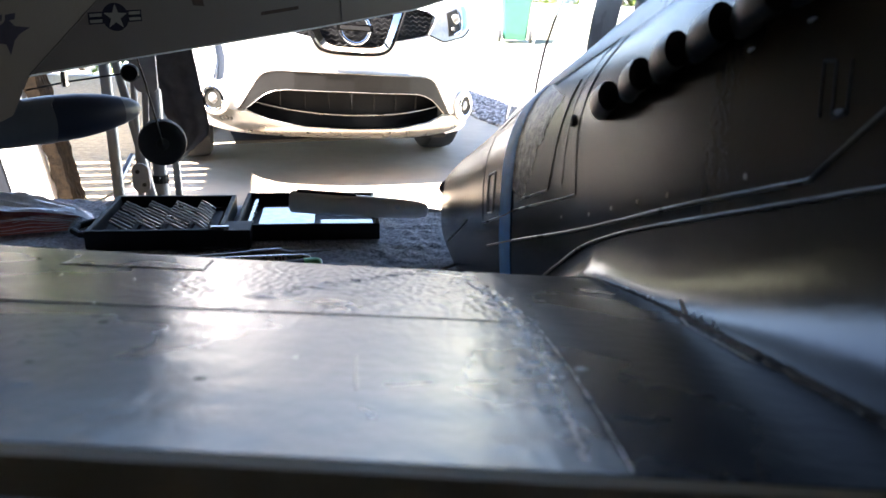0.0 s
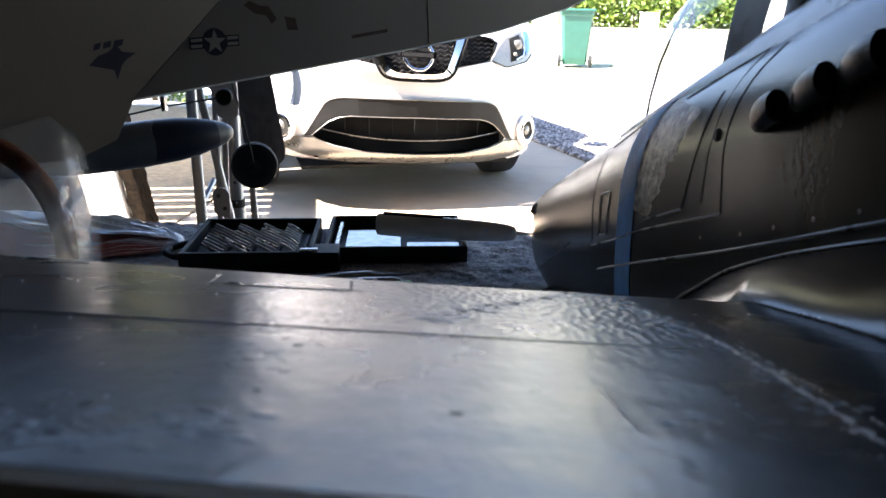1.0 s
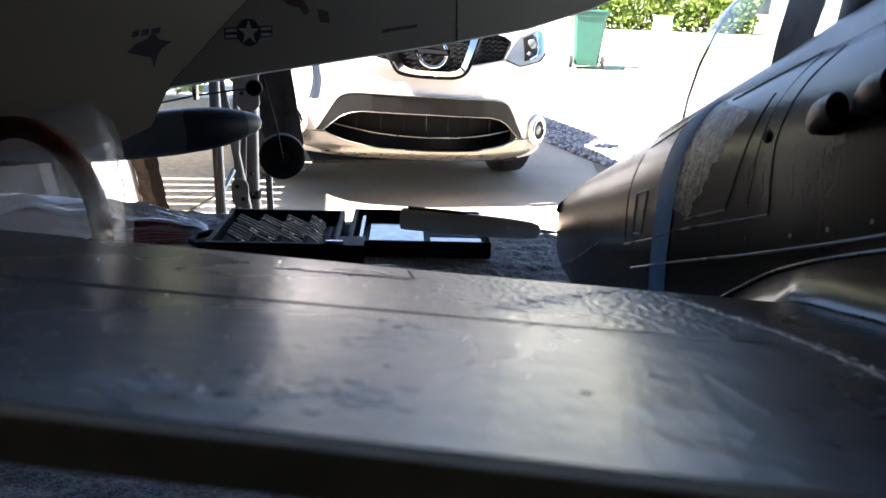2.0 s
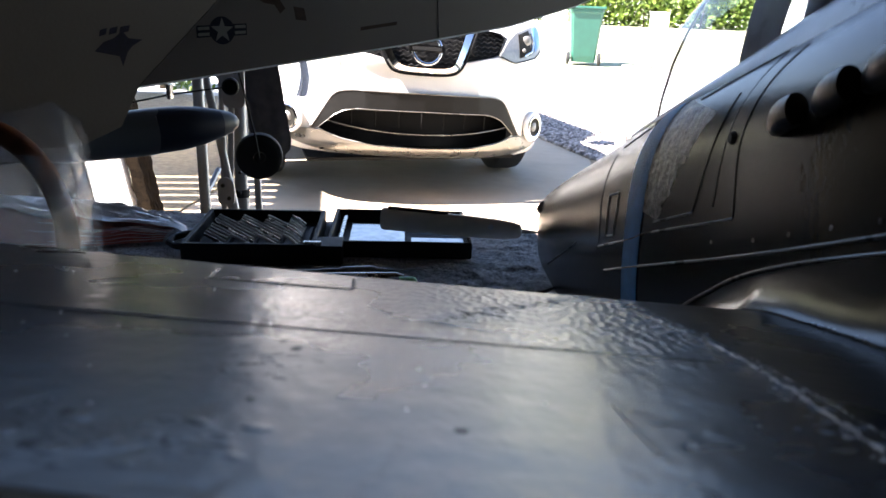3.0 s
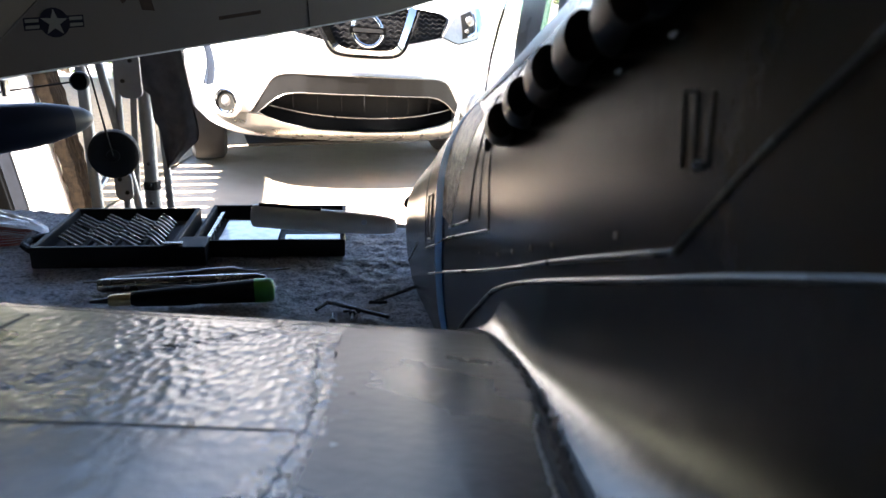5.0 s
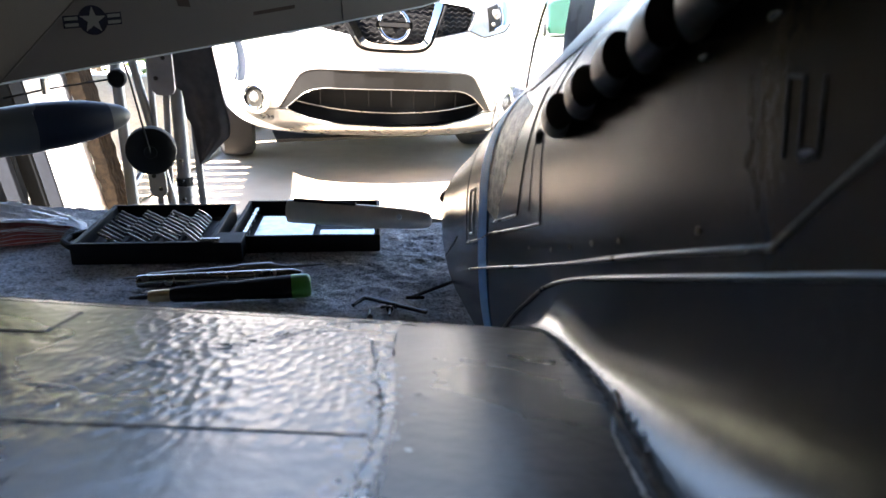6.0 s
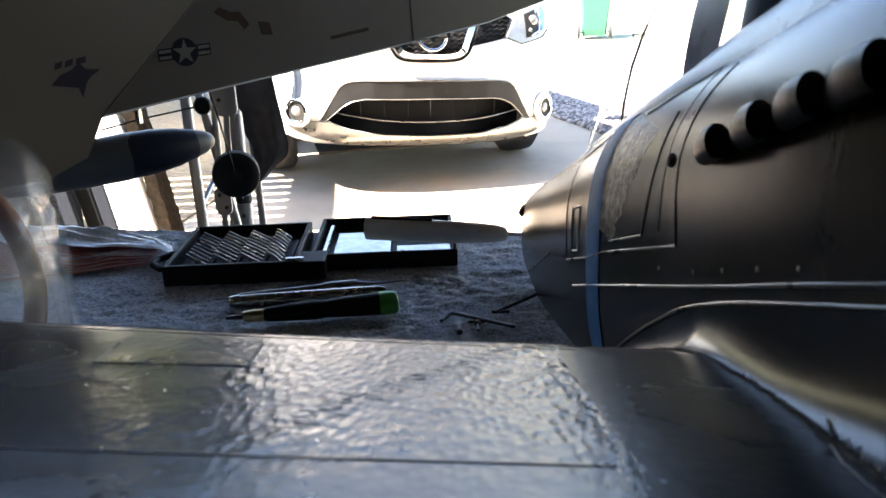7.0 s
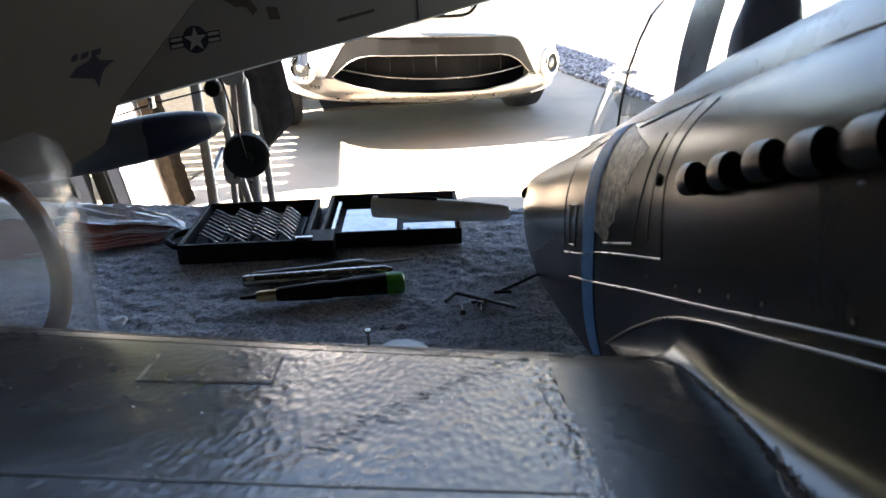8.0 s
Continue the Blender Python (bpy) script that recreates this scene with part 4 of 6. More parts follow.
# undercarriage leg of brass below the wing
part("brass_leg", tube([(-0.0415, 0.083, wing_low(-0.0415, 0.083) + 0.004), (-0.044, 0.081, TABLE + 0.006)], 0.0021, 12), M_brass, plane, "brass tube undercarriage leg", smooth=True)
part("leg_foot", tube([(-0.044, 0.081, TABLE + 0.007), (-0.044, 0.081, TABLE)], 0.008, 14), M_rubber, plane)


# ---- the grey model jet behind it ----
jet = thing("model_jet", (-0.2, 0.48, 0.9), "light grey foam model jet with star insignia and underwing tank", "model jet")
JS, JD, JN = Vector((-0.205, 0.4795, 0.0)), Vector((0.671, 0.741, 0.0)), Vector((0.741, -0.671, 0.0))


def jet_side(s, z, lift=0.0):
    return JS + JD * s + JN * lift + Vector((0, 0, z))


outline = [(-0.0547, 0.945), (0.061, 0.9585), (0.16, 0.970), (0.268, 0.984), (0.361, 1.004), (0.40, 1.016), (0.40, 1.035), (0.2, 1.03), (-0.033, 1.03), (-0.033, 0.975)]
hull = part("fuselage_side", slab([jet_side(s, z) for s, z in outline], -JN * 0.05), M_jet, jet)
part("lower_edge", tube([jet_side(s, z - 0.0004, -0.001) for s, z in outline[:6]], 0.0009, 6), M_rim, hull, "pale bare foam edge")


def wing_side(y, z, lift=0.0):
    nl = Vector((0.853, -0.460, -0.247))
    return Vector((-0.245 + 0.539 * (y - 0.419) + 0.29 * (z - 0.970), y, z)) + nl * lift


wing_out = [(0.438, 0.945), (0.432, 0.922), (0.41, 0.913), (0.371, 0.917), (0.28, 0.915), (0.28, 1.06), (0.528, 1.06)]
panel = part("tail_panel", slab([wing_side(y, z, 0.001) for y, z in wing_out], Vector((0.853, -0.460, -0.247)) * -0.012), M_jet2, jet, "side panel with its shade in the dark tan-grey")
part("panel_edge", tube([wing_side(0.438, 0.945, 0.001), wing_side(0.4815, 1.001, 0.001), wing_side(0.505, 1.031, 0.001)], 0.0005, 6), M_jet, panel)


def star_insignia(c, s, r):
    """Disc, five-pointed star and side bars, laid on the hull's side round (c, s)."""
    def disc(rad, lift, n=28):
        return slab([jet_side(s + rad * math.cos(2 * math.pi * k / n), c + rad * math.sin(2 * math.pi * k / n), lift) for k in range(n)], JN * 0.0002)

    def quad(s0, s1, z0, z1, lift, skew=0.06):
        return slab([jet_side(s + s0, c + z0 + s0 * skew, lift), jet_side(s + s1, c + z0 + s1 * skew, lift), jet_side(s + s1, c + z1 + s1 * skew, lift), jet_side(s + s0, c + z1 + s0 * skew, lift)], JN * 0.0002)
    ins = part("insignia", merge(disc(r, 0.0003), quad(-2.0 * r, -0.85 * r, -0.42 * r, 0.42 * r, 0.0003), quad(0.85 * r, 2.0 * r, -0.42 * r, 0.42 * r, 0.0003)), M_decal, hull, "dark star insignia decal")
    star = []
    for k in range(10):
        rad = r * (0.93 if k % 2 == 0 else 0.37)
        a = math.pi / 2 + math.pi * k / 5
        star.append(jet_side(s + rad * math.cos(a), c + rad * math.sin(a), 0.0006))
    bm = bmesh.new()
    mid = bm.verts.new(jet_side(s, c, 0.0006))
    vs = [bm.verts.new(p) for p in star]
    for k in range(10):
        bm.faces.new((mid, vs[k], vs[(k + 1) % 10]))
    part("star", bm, M_decalw, ins)
    for s0, s1 in ((-1.9, -1.02), (1.02, 1.9)):
        for z0, z1 in ((0.10, 0.32), (-0.32, -0.10)):
            part("bar", quad(s0 * r, s1 * r, z0 * r, z1 * r, 0.0006), M_decalw, ins)


star_insignia(0.9775, 0.0, 0.0085)


def flat_mark(name, pts, mat, surf, owner, label=""):
    """A thin decal from (a, z) corners on a surface."""
    bm = bmesh.new()
    vs = [bm.verts.new(surf(a, z, 0.0013 if surf is wing_side else 0.0003)) for a, z in pts]
    bm.faces.new(vs)
    return part(name, bm, mat, owner, label)


flat_mark("square_mark", [(0.052, 0.9935), (0.0605, 0.9925), (0.0625, 0.9845), (0.054, 0.985)], M_brown, jet_side, hull, "brown square mark")
flat_mark("stripe_mark", [(0.108, 0.981), (0.142, 0.9855), (0.142, 0.983), (0.108, 0.9785)], M_brown, jet_side, hull, "faded brown stripe")
flat_mark("arrow_mark", [(0.026, 1.003), (0.034, 1.0), (0.040, 1.0), (0.046, 0.992), (0.042, 0.9885), (0.038, 0.994), (0.030, 0.995), (0.022, 1.0)], M_brown, jet_side, hull, "brown arrow mark")
part("seam", tube([jet_side(0.185, 0.9735, 0.0002), jet_side(0.183, 1.0, 0.0002), jet_side(0.181, 1.05, 0.0002)], 0.0003, 5), M_seam, hull)
# jet silhouette decal with unreadable lettering above it
dec = flat_mark("jet_decal", [(0.4095, 0.9665), (0.4135, 0.9715), (0.4185, 0.9735), (0.4225, 0.9775), (0.4265, 0.9735), (0.4345, 0.9725), (0.4295, 0.9690), (0.4275, 0.9655), (0.4265, 0.9575), (0.4235, 0.9635), (0.4185, 0.9645)], M_decal, wing_side, panel, "dark jet silhouette decal")
for k, (y0, y1) in enumerate(((0.4105, 0.4140), (0.4155, 0.4195), (0.4210, 0.4260))):
    flat_mark("letter_bar", [(y0, 0.9745 + 0.0008 * k), (y1, 0.9755 + 0.0008 * k), (y1, 0.9790 + 0.0008 * k), (y0, 0.9780 + 0.0008 * k)], M_decal, wing_side, dec)

# drop tank: pale nose, navy band, pale body
t0, t1 = Vector((-0.2195, 0.540, 0.9115)), Vector((-0.345, 0.405, 0.904))
prof = [(0.0, 0.0012), (0.012, 0.0046), (0.04, 0.0078), (0.09, 0.0105), (0.16, 0.0135), (0.24, 0.0152), (0.35, 0.0158), (0.48, 0.0152), (0.62, 0.0138), (0.8, 0.010), (1.0, 0.004)]


def tank_piece(a0, a1):
    pr = [(a0, lerp_table(a0, [p[0] for p in prof], [p[1] for p in prof]))] + [p for p in prof if a0 < p[0] < a1] + [(a1, lerp_table(a1, [p[0] for p in prof], [p[1] for p in prof]))]
    bm = lathe(pr, t0, t1, 28)
    axis, out = (t1 - t0).normalized(), Vector((0.55, -0.60, -0.58)).normalized()
    for v in bm.verts:
        along = (v.co - t0).dot(axis) / (t1 - t0).length
        if abs(along - 0.34) < 0.002:
            v.co += axis * 0.013 * max(-0.2, (v.co - t0 - axis * (v.co - t0).dot(axis)).normalized().dot(out))
    return bm


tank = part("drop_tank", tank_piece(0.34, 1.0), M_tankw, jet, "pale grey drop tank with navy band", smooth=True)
part("navy_band", tank_piece(0.085, 0.34), M_tankb, tank, "navy blue band", smooth=True)
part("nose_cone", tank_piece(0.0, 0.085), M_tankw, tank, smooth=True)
part("fin", slab([t0.lerp(t1, 0.42) + Vector((0.004, -0.004, -0.014)), t0.lerp(t1, 1.0) + Vector((0.002, -0.002, -0.001)), t0.lerp(t1, 0.95) + Vector((0.004, -0.004, -0.007))], (0.0008, 0.0008, 0)), M_tankb, tank)
part("pylon", slab([t0.lerp(t1, 0.42) + Vector((0, 0, 0.012)), t0.lerp(t1, 0.75) + Vector((0, 0, 0.011)), t0.lerp(t1, 0.8) + Vector((0, 0, 0.05)), t0.lerp(t1, 0.60) + Vector((0, 0, 0.045))], (0.003, -0.003, 0)), M_tankw, tank)
# undercarriage
wc = Vector((-0.198, 0.520, 0.8905))
wax = Vector((0.34, -0.94, 0.0)).normalized()
wheel = part("wheel", lathe([(0, 0.008), (0.02, 0.0135), (0.15, 0.0160), (0.35, 0.0166), (0.65, 0.0166), (0.85, 0.016), (0.98, 0.0135), (1, 0.008)], wc - wax * 0.007, wc + wax * 0.007, 32), M_rubber, jet, "black rubber wheel", smooth=True)
part("hub", lathe([(0, 0.0045), (0.7, 0.004), (1, 0.001)], wc + wax * 0.0068, wc + wax * 0.0092, 16), M_rubber, wheel, smooth=True)
hubp = Vector((-0.2205, 0.530, 0.9375))
part("leg_pivot", lathe([(0, 0.005), (0.2, 0.0062), (0.8, 0.0062), (1, 0.005)], hubp - wax * 0.004, hubp + wax * 0.004, 18), M_black, jet, "black undercarriage pivot", smooth=True)
part("leg_wire", tube([hubp + wax * 0.004 + Vector((0.006, 0, 0.012)), hubp + wax * 0.004 + Vector((0.009, 0, 0)), wc + wax * 0.009 + Vector((-0.003, 0, 0.018)), wc + wax * 0.009], 0.0007, 8), M_dsteel, jet, "thin steel undercarriage wire", smooth=True)
part("push_rod", tube([hubp, (-0.246, 0.488, 0.935), (-0.26, 0.465, 0.932)], 0.0006, 6), M_black, jet)
part("rod_clip", box(-0.2475, -0.2445, 0.485, 0.490, 0.932, 0.942, 0.0005), M_steel, jet)
# block that carries the jet
whole("foam_block", box(-0.50, -0.385, 0.30, 0.44, TABLE, 0.915, 0.004), M_jet2, (-0.44, 0.37, TABLE), "foam block under the model jet", "foam block")


# ---- clear bag with a tape roll, and a flat packet ----
def bag_film(nu=150, nv=90):
    """A pillow of thin film: a seam down one side, slack at the foot and pinched flat at the top."""
    seam_line = ([0.818, 0.86, 0.895, 0.920, 0.935, 0.945], [-0.249, -0.246, -0.244, -0.2518, -0.2685, -0.285], [0.380, 0.381, 0.380, 0.388, 0.405, 0.410])
    vs, fs = [], []
    for j in range(nv + 1):
        z = TABLE + 0.001 + 0.126 * j / nv
        s = Vector((lerp_table(z, seam_line[0], seam_line[1]), lerp_table(z, seam_line[0], seam_line[2]), 0))
        end = Vector((-0.41, 0.35, 0))
        full = lerp_table(z, [0.818, 0.84, 0.895, 0.92, 0.945], [0.90, 1.0, 1.0, 0.62, 0.10])
        rim = [s, Vector((-0.233, 0.345, 0)), Vector((-0.238, 0.318, 0)), Vector((-0.275, 0.290, 0)), Vector((-0.34, 0.285, 0)), end, Vector((-0.36, 0.405, 0)), Vector((-0.29, 0.418, 0))]
        for q in range(1, len(rim)):
            on = s.lerp(end, min(1, max(0, (rim[q] - s).dot(end - s) / (end - s).length_squared)))
            rim[q] = on.lerp(rim[q], full)
        line = smooth_line(rim + [s], 24)
        for i in range(nu):
            f = len(line) * i / nu
            p = line[int(f)].lerp(line[(int(f) + 1) % len(line)], f - int(f))
            out = Vector((p.x + 0.32, p.y - 0.345, 0)).normalized()
            wave = 0.0055 * noise.noise(Vector((p.x * 26 + z * 20, p.y * 26, z * 14))) + 0.0045 * (0.3 - abs(noise.noise(Vector((p.x * 30 - z * 40, p.y * 34, z * 24 + 5)))))
            by_seam = math.exp(-((p.xy - s.xy).length / 0.006) ** 2) * (1 if z > 0.895 else 0.25)
            patch_ = math.exp(-((p - Vector((-0.238, 0.352, 0))).length / 0.020) ** 2) * math.exp(-((z - 0.913) / 0.010) ** 2)
            low = math.exp(-((p - Vector((-0.236, 0.340, 0))).length / 0.009) ** 2) * math.exp(-((z - 0.893) / 0.010) ** 2)
            fine = 0.0034 * (0.3 - abs(noise.noise(Vector((p.x * 170, p.y * 120 + z * 60, z * 210)))))
            fold = -0.0035 * math.exp(-((z - 0.9045 - 0.15 * (p.y - 0.36)) / 0.0022) ** 2) * math.exp(-((p - Vector((-0.24, 0.355, 0))).length / 0.03) ** 2)
            p = p + out * (wave * (0.3 + 0.7 * min(1, (p.xy - s.xy).length / 0.02)) + fine * min(1.3, by_seam + patch_ + low) + fold)
            vs.append(Vector((p.x, p.y, z + 0.4 * fine * (by_seam + patch_))))
    for j in range(nv):
        for i in range(nu):
            fs.append((j * nu + i, j * nu + (i + 1) % nu, (j + 1) * nu + (i + 1) % nu, (j + 1) * nu + i))
    return vs, fs


bag = thing("plastic_bag", (-0.30, 0.345, TABLE), "crumpled clear plastic bag standing on the carpet", "plastic bag")
part("film", bag_film(), M_film, bag, smooth=True)
seal = smooth_line([(-0.249, 0.380, 0.8195), (-0.246, 0.381, 0.86), (-0.244, 0.380, 0.895), (-0.2518, 0.388, 0.920), (-0.2685, 0.405, 0.935), (-0.285, 0.410, 0.9445)], 8)
part("seal_edge", grid(5, 40, lambda u, v: seal[round(v * 40)] + Vector((0.0035 * u, 0.002 * u + 0.0008 * math.sin(v * 60 + u * 3), 0.0012 * u * math.sin(v * 23)))), M_film, bag, smooth=True)
ring = [Vector((-0.274 + 0.033 * math.cos(a), 0.340 + 0.010 * math.cos(a), TABLE + 0.0615 + 0.054 * math.sin(a))) for a in np.linspace(0, 2 * math.pi, 49)[:-1]]
roll = thing("tape_roll", (-0.274, 0.340, TABLE + 0.002), "copper-brown ring of tape inside the bag", "tape roll")
part("ring", tube(ring, 0.0055, 10, closed=True), M_orange, roll, smooth=True)

packet = thing("flat_packet", (-0.36, 0.52, TABLE), "flat clear packet with red contents lying on the carpet", "packet")


def packet_top(u, v, lift=0.0, inset=0.0):
    x = -0.52 + 0.250 * u
    wide = 0.17 * (1 - u) ** 0.55 + 0.008
    y = 0.505 + 0.042 * u + (v - 0.5) * wide
    h = 0.021 * max(0, math.sin(math.pi * min(max(0.12 + 0.88 * u, 0), 1))) ** 0.5 * max(0.0, math.sin(math.pi * min(max(v, 0), 1))) ** 0.6
    h *= 1 + 0.35 * noise.noise(Vector((x * 30, y * 30, 3))) + 0.32 * noise.noise(Vector((x * 14, (y - 0.547) / (1.06 - u) * 120, 5)))
    return Vector((x, y, TABLE + 0.001 + max(0, h) + lift))


part("contents", grid(50, 34, lambda u, v: packet_top(0.04 + 0.92 * u, 0.04 + 0.92 * v, -0.0030)), M_redfoil, packet, "red wrapped contents", smooth=True)
part("wrapper", grid(60, 40, lambda u, v: packet_top(u, v, 0.0008 + 0.0005 * abs(noise.noise(Vector((u * 30, v * 22, 1)))))), M_wrap, packet, "shiny clear wrapper", smooth=True)
part("flap", grid(60, 24, lambda u, v: packet_top(u, 0.30 + 0.66 * v, 0.002 + 0.0045 * abs(noise.noise(Vector((u * 16 + v * 3, v * 9, 8)))) * (1.05 - u))), M_whitefoil, packet, "white crinkled wrapper flap", smooth=True)
for k in range(9):
    v0 = 0.04 + 0.028 * k
    part("streak", tube([packet_top(u, v0 + 0.02 * math.sin(u * 5 + k), 0.0004) for u in np.linspace(0.62 + 0.07 * (k % 4), 0.985, 24)], 0.0002, 5), M_whitefoil, packet, "pale fold in the wrapper")


# ---- tools on the carpet ----
def place(x, y, z, yaw):
    return Matrix.Translation((x, y, z)) @ Matrix.Rotation(radians(yaw), 4, "Z")


def moved(bm, m):
    bmesh.ops.transform(bm, matrix=m, verts=bm.verts)
    return bm


bitbox = thing("bit_case", (-0.19, 0.53, TABLE), "open black plastic case of small screwdriver bits", "bit case")
BT = place(-0.2455, 0.4835, TABLE, 9)
L, W, HT = 0.094, 0.094, 0.0150


def open_box(l, w, z1, wall, floor, m):
    """A moulded tray: outer skin, rim and inner well in one mesh."""
    rings = []
    for inset, z in ((0.0006, 0.0), (0.0, 0.0008), (0.0, z1 - 0.0006), (0.0006, z1), (wall - 0.0006, z1), (wall, z1 - 0.0006), (wall + 0.0012, floor + 0.0008), (wall + 0.002, floor)):
        rings.append([m @ Vector(p) for p in ((inset, inset, z), (l - inset, inset, z), (l - inset, w - inset, z), (inset, w - inset, z))])
    vs = [p for r in rings for p in r]
    fs = [(4 * i + k, 4 * i + (k + 1) % 4, 4 * i + 4 + (k + 1) % 4, 4 * i + 4 + k) for i in range(len(rings) - 1) for k in range(4)]
    n = 4 * (len(rings) - 1)
    return vs, fs + [(3, 2, 1, 0), (n, n + 1, n + 2, n + 3)]


tray = part("tray", open_box(L, W, HT, 0.0035, 0.0055, BT), M_black, bitbox, "black bit tray")
part("hanging_tab", moved(merge(tube([(0.001, 0.024, 0.004), (-0.011, 0.027, 0.004), (-0.0185, 0.036, 0.004), (-0.0185, 0.048, 0.004), (-0.011, 0.058, 0.004), (0.001, 0.061, 0.004)], 0.0026, 8), box(-0.004, 0.001, 0.022, 0.063, 0.001, 0.008, 0.001)), BT), M_black, bitbox, "black hanging loop")
for g in range(4):
    a0 = 0.0140 + 0.0192 * g
    part("rack", moved(merge(box(a0 + 0.002, a0 + 0.0045, 0.012, 0.078, 0.005, 0.0112, 0.0004), box(a0 + 0.0125, a0 + 0.015, 0.006, 0.066, 0.005, 0.0088, 0.0004)), BT), M_black, tray)
    for k in range(9):
        b0 = 0.0150 + 0.0066 * k
        reach = 0.0170 if g < 3 else 0.0125
        q0, q1, q2 = (BT @ Vector(v) for v in ((a0 - 0.003, b0 + 0.0080, 0.0150), (a0 + 0.0015, b0 + 0.0046, 0.0140), (a0 - 0.003 + reach, b0 - 0.0050, 0.0112)))
        part("bit", merge(lathe([(0, 0.0006), (0.08, 0.0010), (1, 0.0009)], q0, q1, 6), lathe([(0, 0.0008), (0.06, 0.00105), (1, 0.00105)], q1, q2, 6)), M_steel if (k * 7 + g * 3) % 5 == 0 else M_bit, bitbox)
for a, b in ((0.058, 0.010), (0.079, 0.010)):
    part("blue_print", moved(slab([(a, b, 0.0066), (a + 0.005, b, 0.0066), (a + 0.003, b + 0.008, 0.0066)], (0, 0, 0.0004)), BT), M_bluetag, tray)
part("hinge_block", moved(box(L - 0.001, L + 0.019, 0.0005, 0.024, 0.0, HT - 0.001, 0.0008), BT), M_black, bitbox)
part("latch", moved(box(L - 0.009, L + 0.004, 0.002, 0.006, HT - 0.002, HT + 0.0015, 0.0005), BT), M_steel, bitbox)
LT = place(-0.1495, 0.5172, TABLE, 8)
LL, LW = 0.108, 0.092
lid = part("lid", open_box(LL, LW, 0.0125, 0.003, 0.0022, LT), M_black, bitbox, "black open lid")
part("card", moved(box(0.015, 0.058, 0.004, LW - 0.022, 0.0045, 0.0060, 0.0003), LT), M_mirror, lid, "pale shiny card")
# Opaque pale strip drawn as the reflection on the glossy lid floor.
part("reflection_strip", moved(box(0.063, LL - 0.004, 0.004, 0.034, 0.0045, 0.0058, 0.0003), LT), M_mirror, lid, "pale strip standing in for the lid's reflection")
part("hinge_strip", moved(box(0.0075, 0.0105, 0.005, LW - 0.012, 0.0035, 0.010, 0.0004), LT), M_steel, lid, "bright hinge strip")
for k in range(3):
    part("blue_print", moved(box(0.066 + 0.006 * k, 0.0685 + 0.006 * k, 0.010, 0.022, 0.0059, 0.0062), LT), M_bluetag if k else M_black, lid)

knife = thing("hobby_knife", (-0.06, 0.535, TABLE + 0.012), "grey plastic knife lying across the open lid", "knife")
k0, k1, k2 = Vector((-0.114, 0.551, TABLE + 0.0225)), Vector((-0.006, 0.545, TABLE + 0.0205)), Vector((0.016, 0.545, TABLE + 0.0200))


def flat_handle():
    bm = tube([k0.lerp(k1, t) for t in (0, 0.008, 0.03, 0.3, 0.6, 0.82, 0.93, 0.985, 1.0)], [0.0076, 0.0086, 0.0088, 0.0088, 0.0085, 0.0076, 0.0066, 0.0050, 0.0024], 20)
    d = (k1 - k0).normalized()
    side = d.cross(Vector((0, 0, 1))).normalized()
    for v in bm.verts:
        o = v.co - k0
        v.co -= side * o.dot(side) * 0.25
    return bm


handle = part("handle", flat_handle(), M_knife, knife, "smooth warm-grey handle", smooth=True)
part("slider", tube([k0.lerp(k1, 0.05) + Vector((0, 0, 0.0082)), k0.lerp(k1, 0.48) + Vector((0, 0, 0.0080))], 0.0022, 8), M_black, handle, "black slider strip", smooth=True)
pin = k0.lerp(k1, 0.79) + Vector((-0.0008, -0.0064, 0.0032))
part("pin", lathe([(0, 0.0022), (1, 0.0018)], pin, pin + Vector((0, -0.0012, 0.0006)), 12), M_whiteplastic, handle, "white pin")
part("blade", slab([k1 + Vector((-0.004, 0.001, 0.002)), k2, k1 + Vector((-0.002, 0.001, -0.002))], (0, 0.0005, 0)), M_steel, knife, "thin steel blade")

scriber = thing("scriber", (-0.14, 0.47, TABLE), "grey metal scriber with pointed ends on the carpet", "scriber")
s0, s1 = Vector((-0.196, 0.4545, TABLE + 0.004)), Vector((-0.074, 0.4915, TABLE + 0.0045))
part("shaft", lathe([(0, 0.0004), (0.10, 0.0011), (0.13, 0.0026), (0.55, 0.0034), (0.56, 0.0042), (0.72, 0.0042), (0.74, 0.0028), (0.79, 0.0012), (1, 0.0004)], s0, s1, 16), M_bit, scriber, smooth=True)
rod = thing("steel_rod", (-0.135, 0.46, TABLE), "polished steel screwdriver shaft lying on the carpet", "steel rod")
r0, r1 = Vector((-0.184, 0.4495, TABLE + 0.0046)), Vector((-0.085, 0.4715, TABLE + 0.0046))
part("shaft", lathe([(0, 0.0036), (0.02, 0.0042), (0.94, 0.0042), (0.97, 0.0034), (1, 0.0022)], r0, r1, 18), M_steel, rod, smooth=True)

driver = thing("screwdriver", (-0.12, 0.437, TABLE), "small screwdriver with black handle and green cap", "screwdriver")
d0, d1 = Vector((-0.176, 0.4225, TABLE + 0.0055)), Vector((-0.0735, 0.4485, TABLE + 0.0072))
part("tip", lathe([(0, 0.0010), (0.08, 0.0016), (0.16, 0.0018)], d0, d1, 12), M_dsteel, driver, smooth=True)
part("collar", lathe([(0.10, 0.003), (0.12, 0.0036), (0.215, 0.0038), (0.22, 0.003)], d0, d1, 16), M_brass, driver, "brass collar", smooth=True)
part("handle", lathe([(0.215, 0.0034), (0.24, 0.0046), (0.40, 0.0056), (0.52, 0.0062), (0.58, 0.0056), (0.66, 0.0064), (0.89, 0.0072)], d0, d1, 20), M_black, driver, "black grip handle", smooth=True)
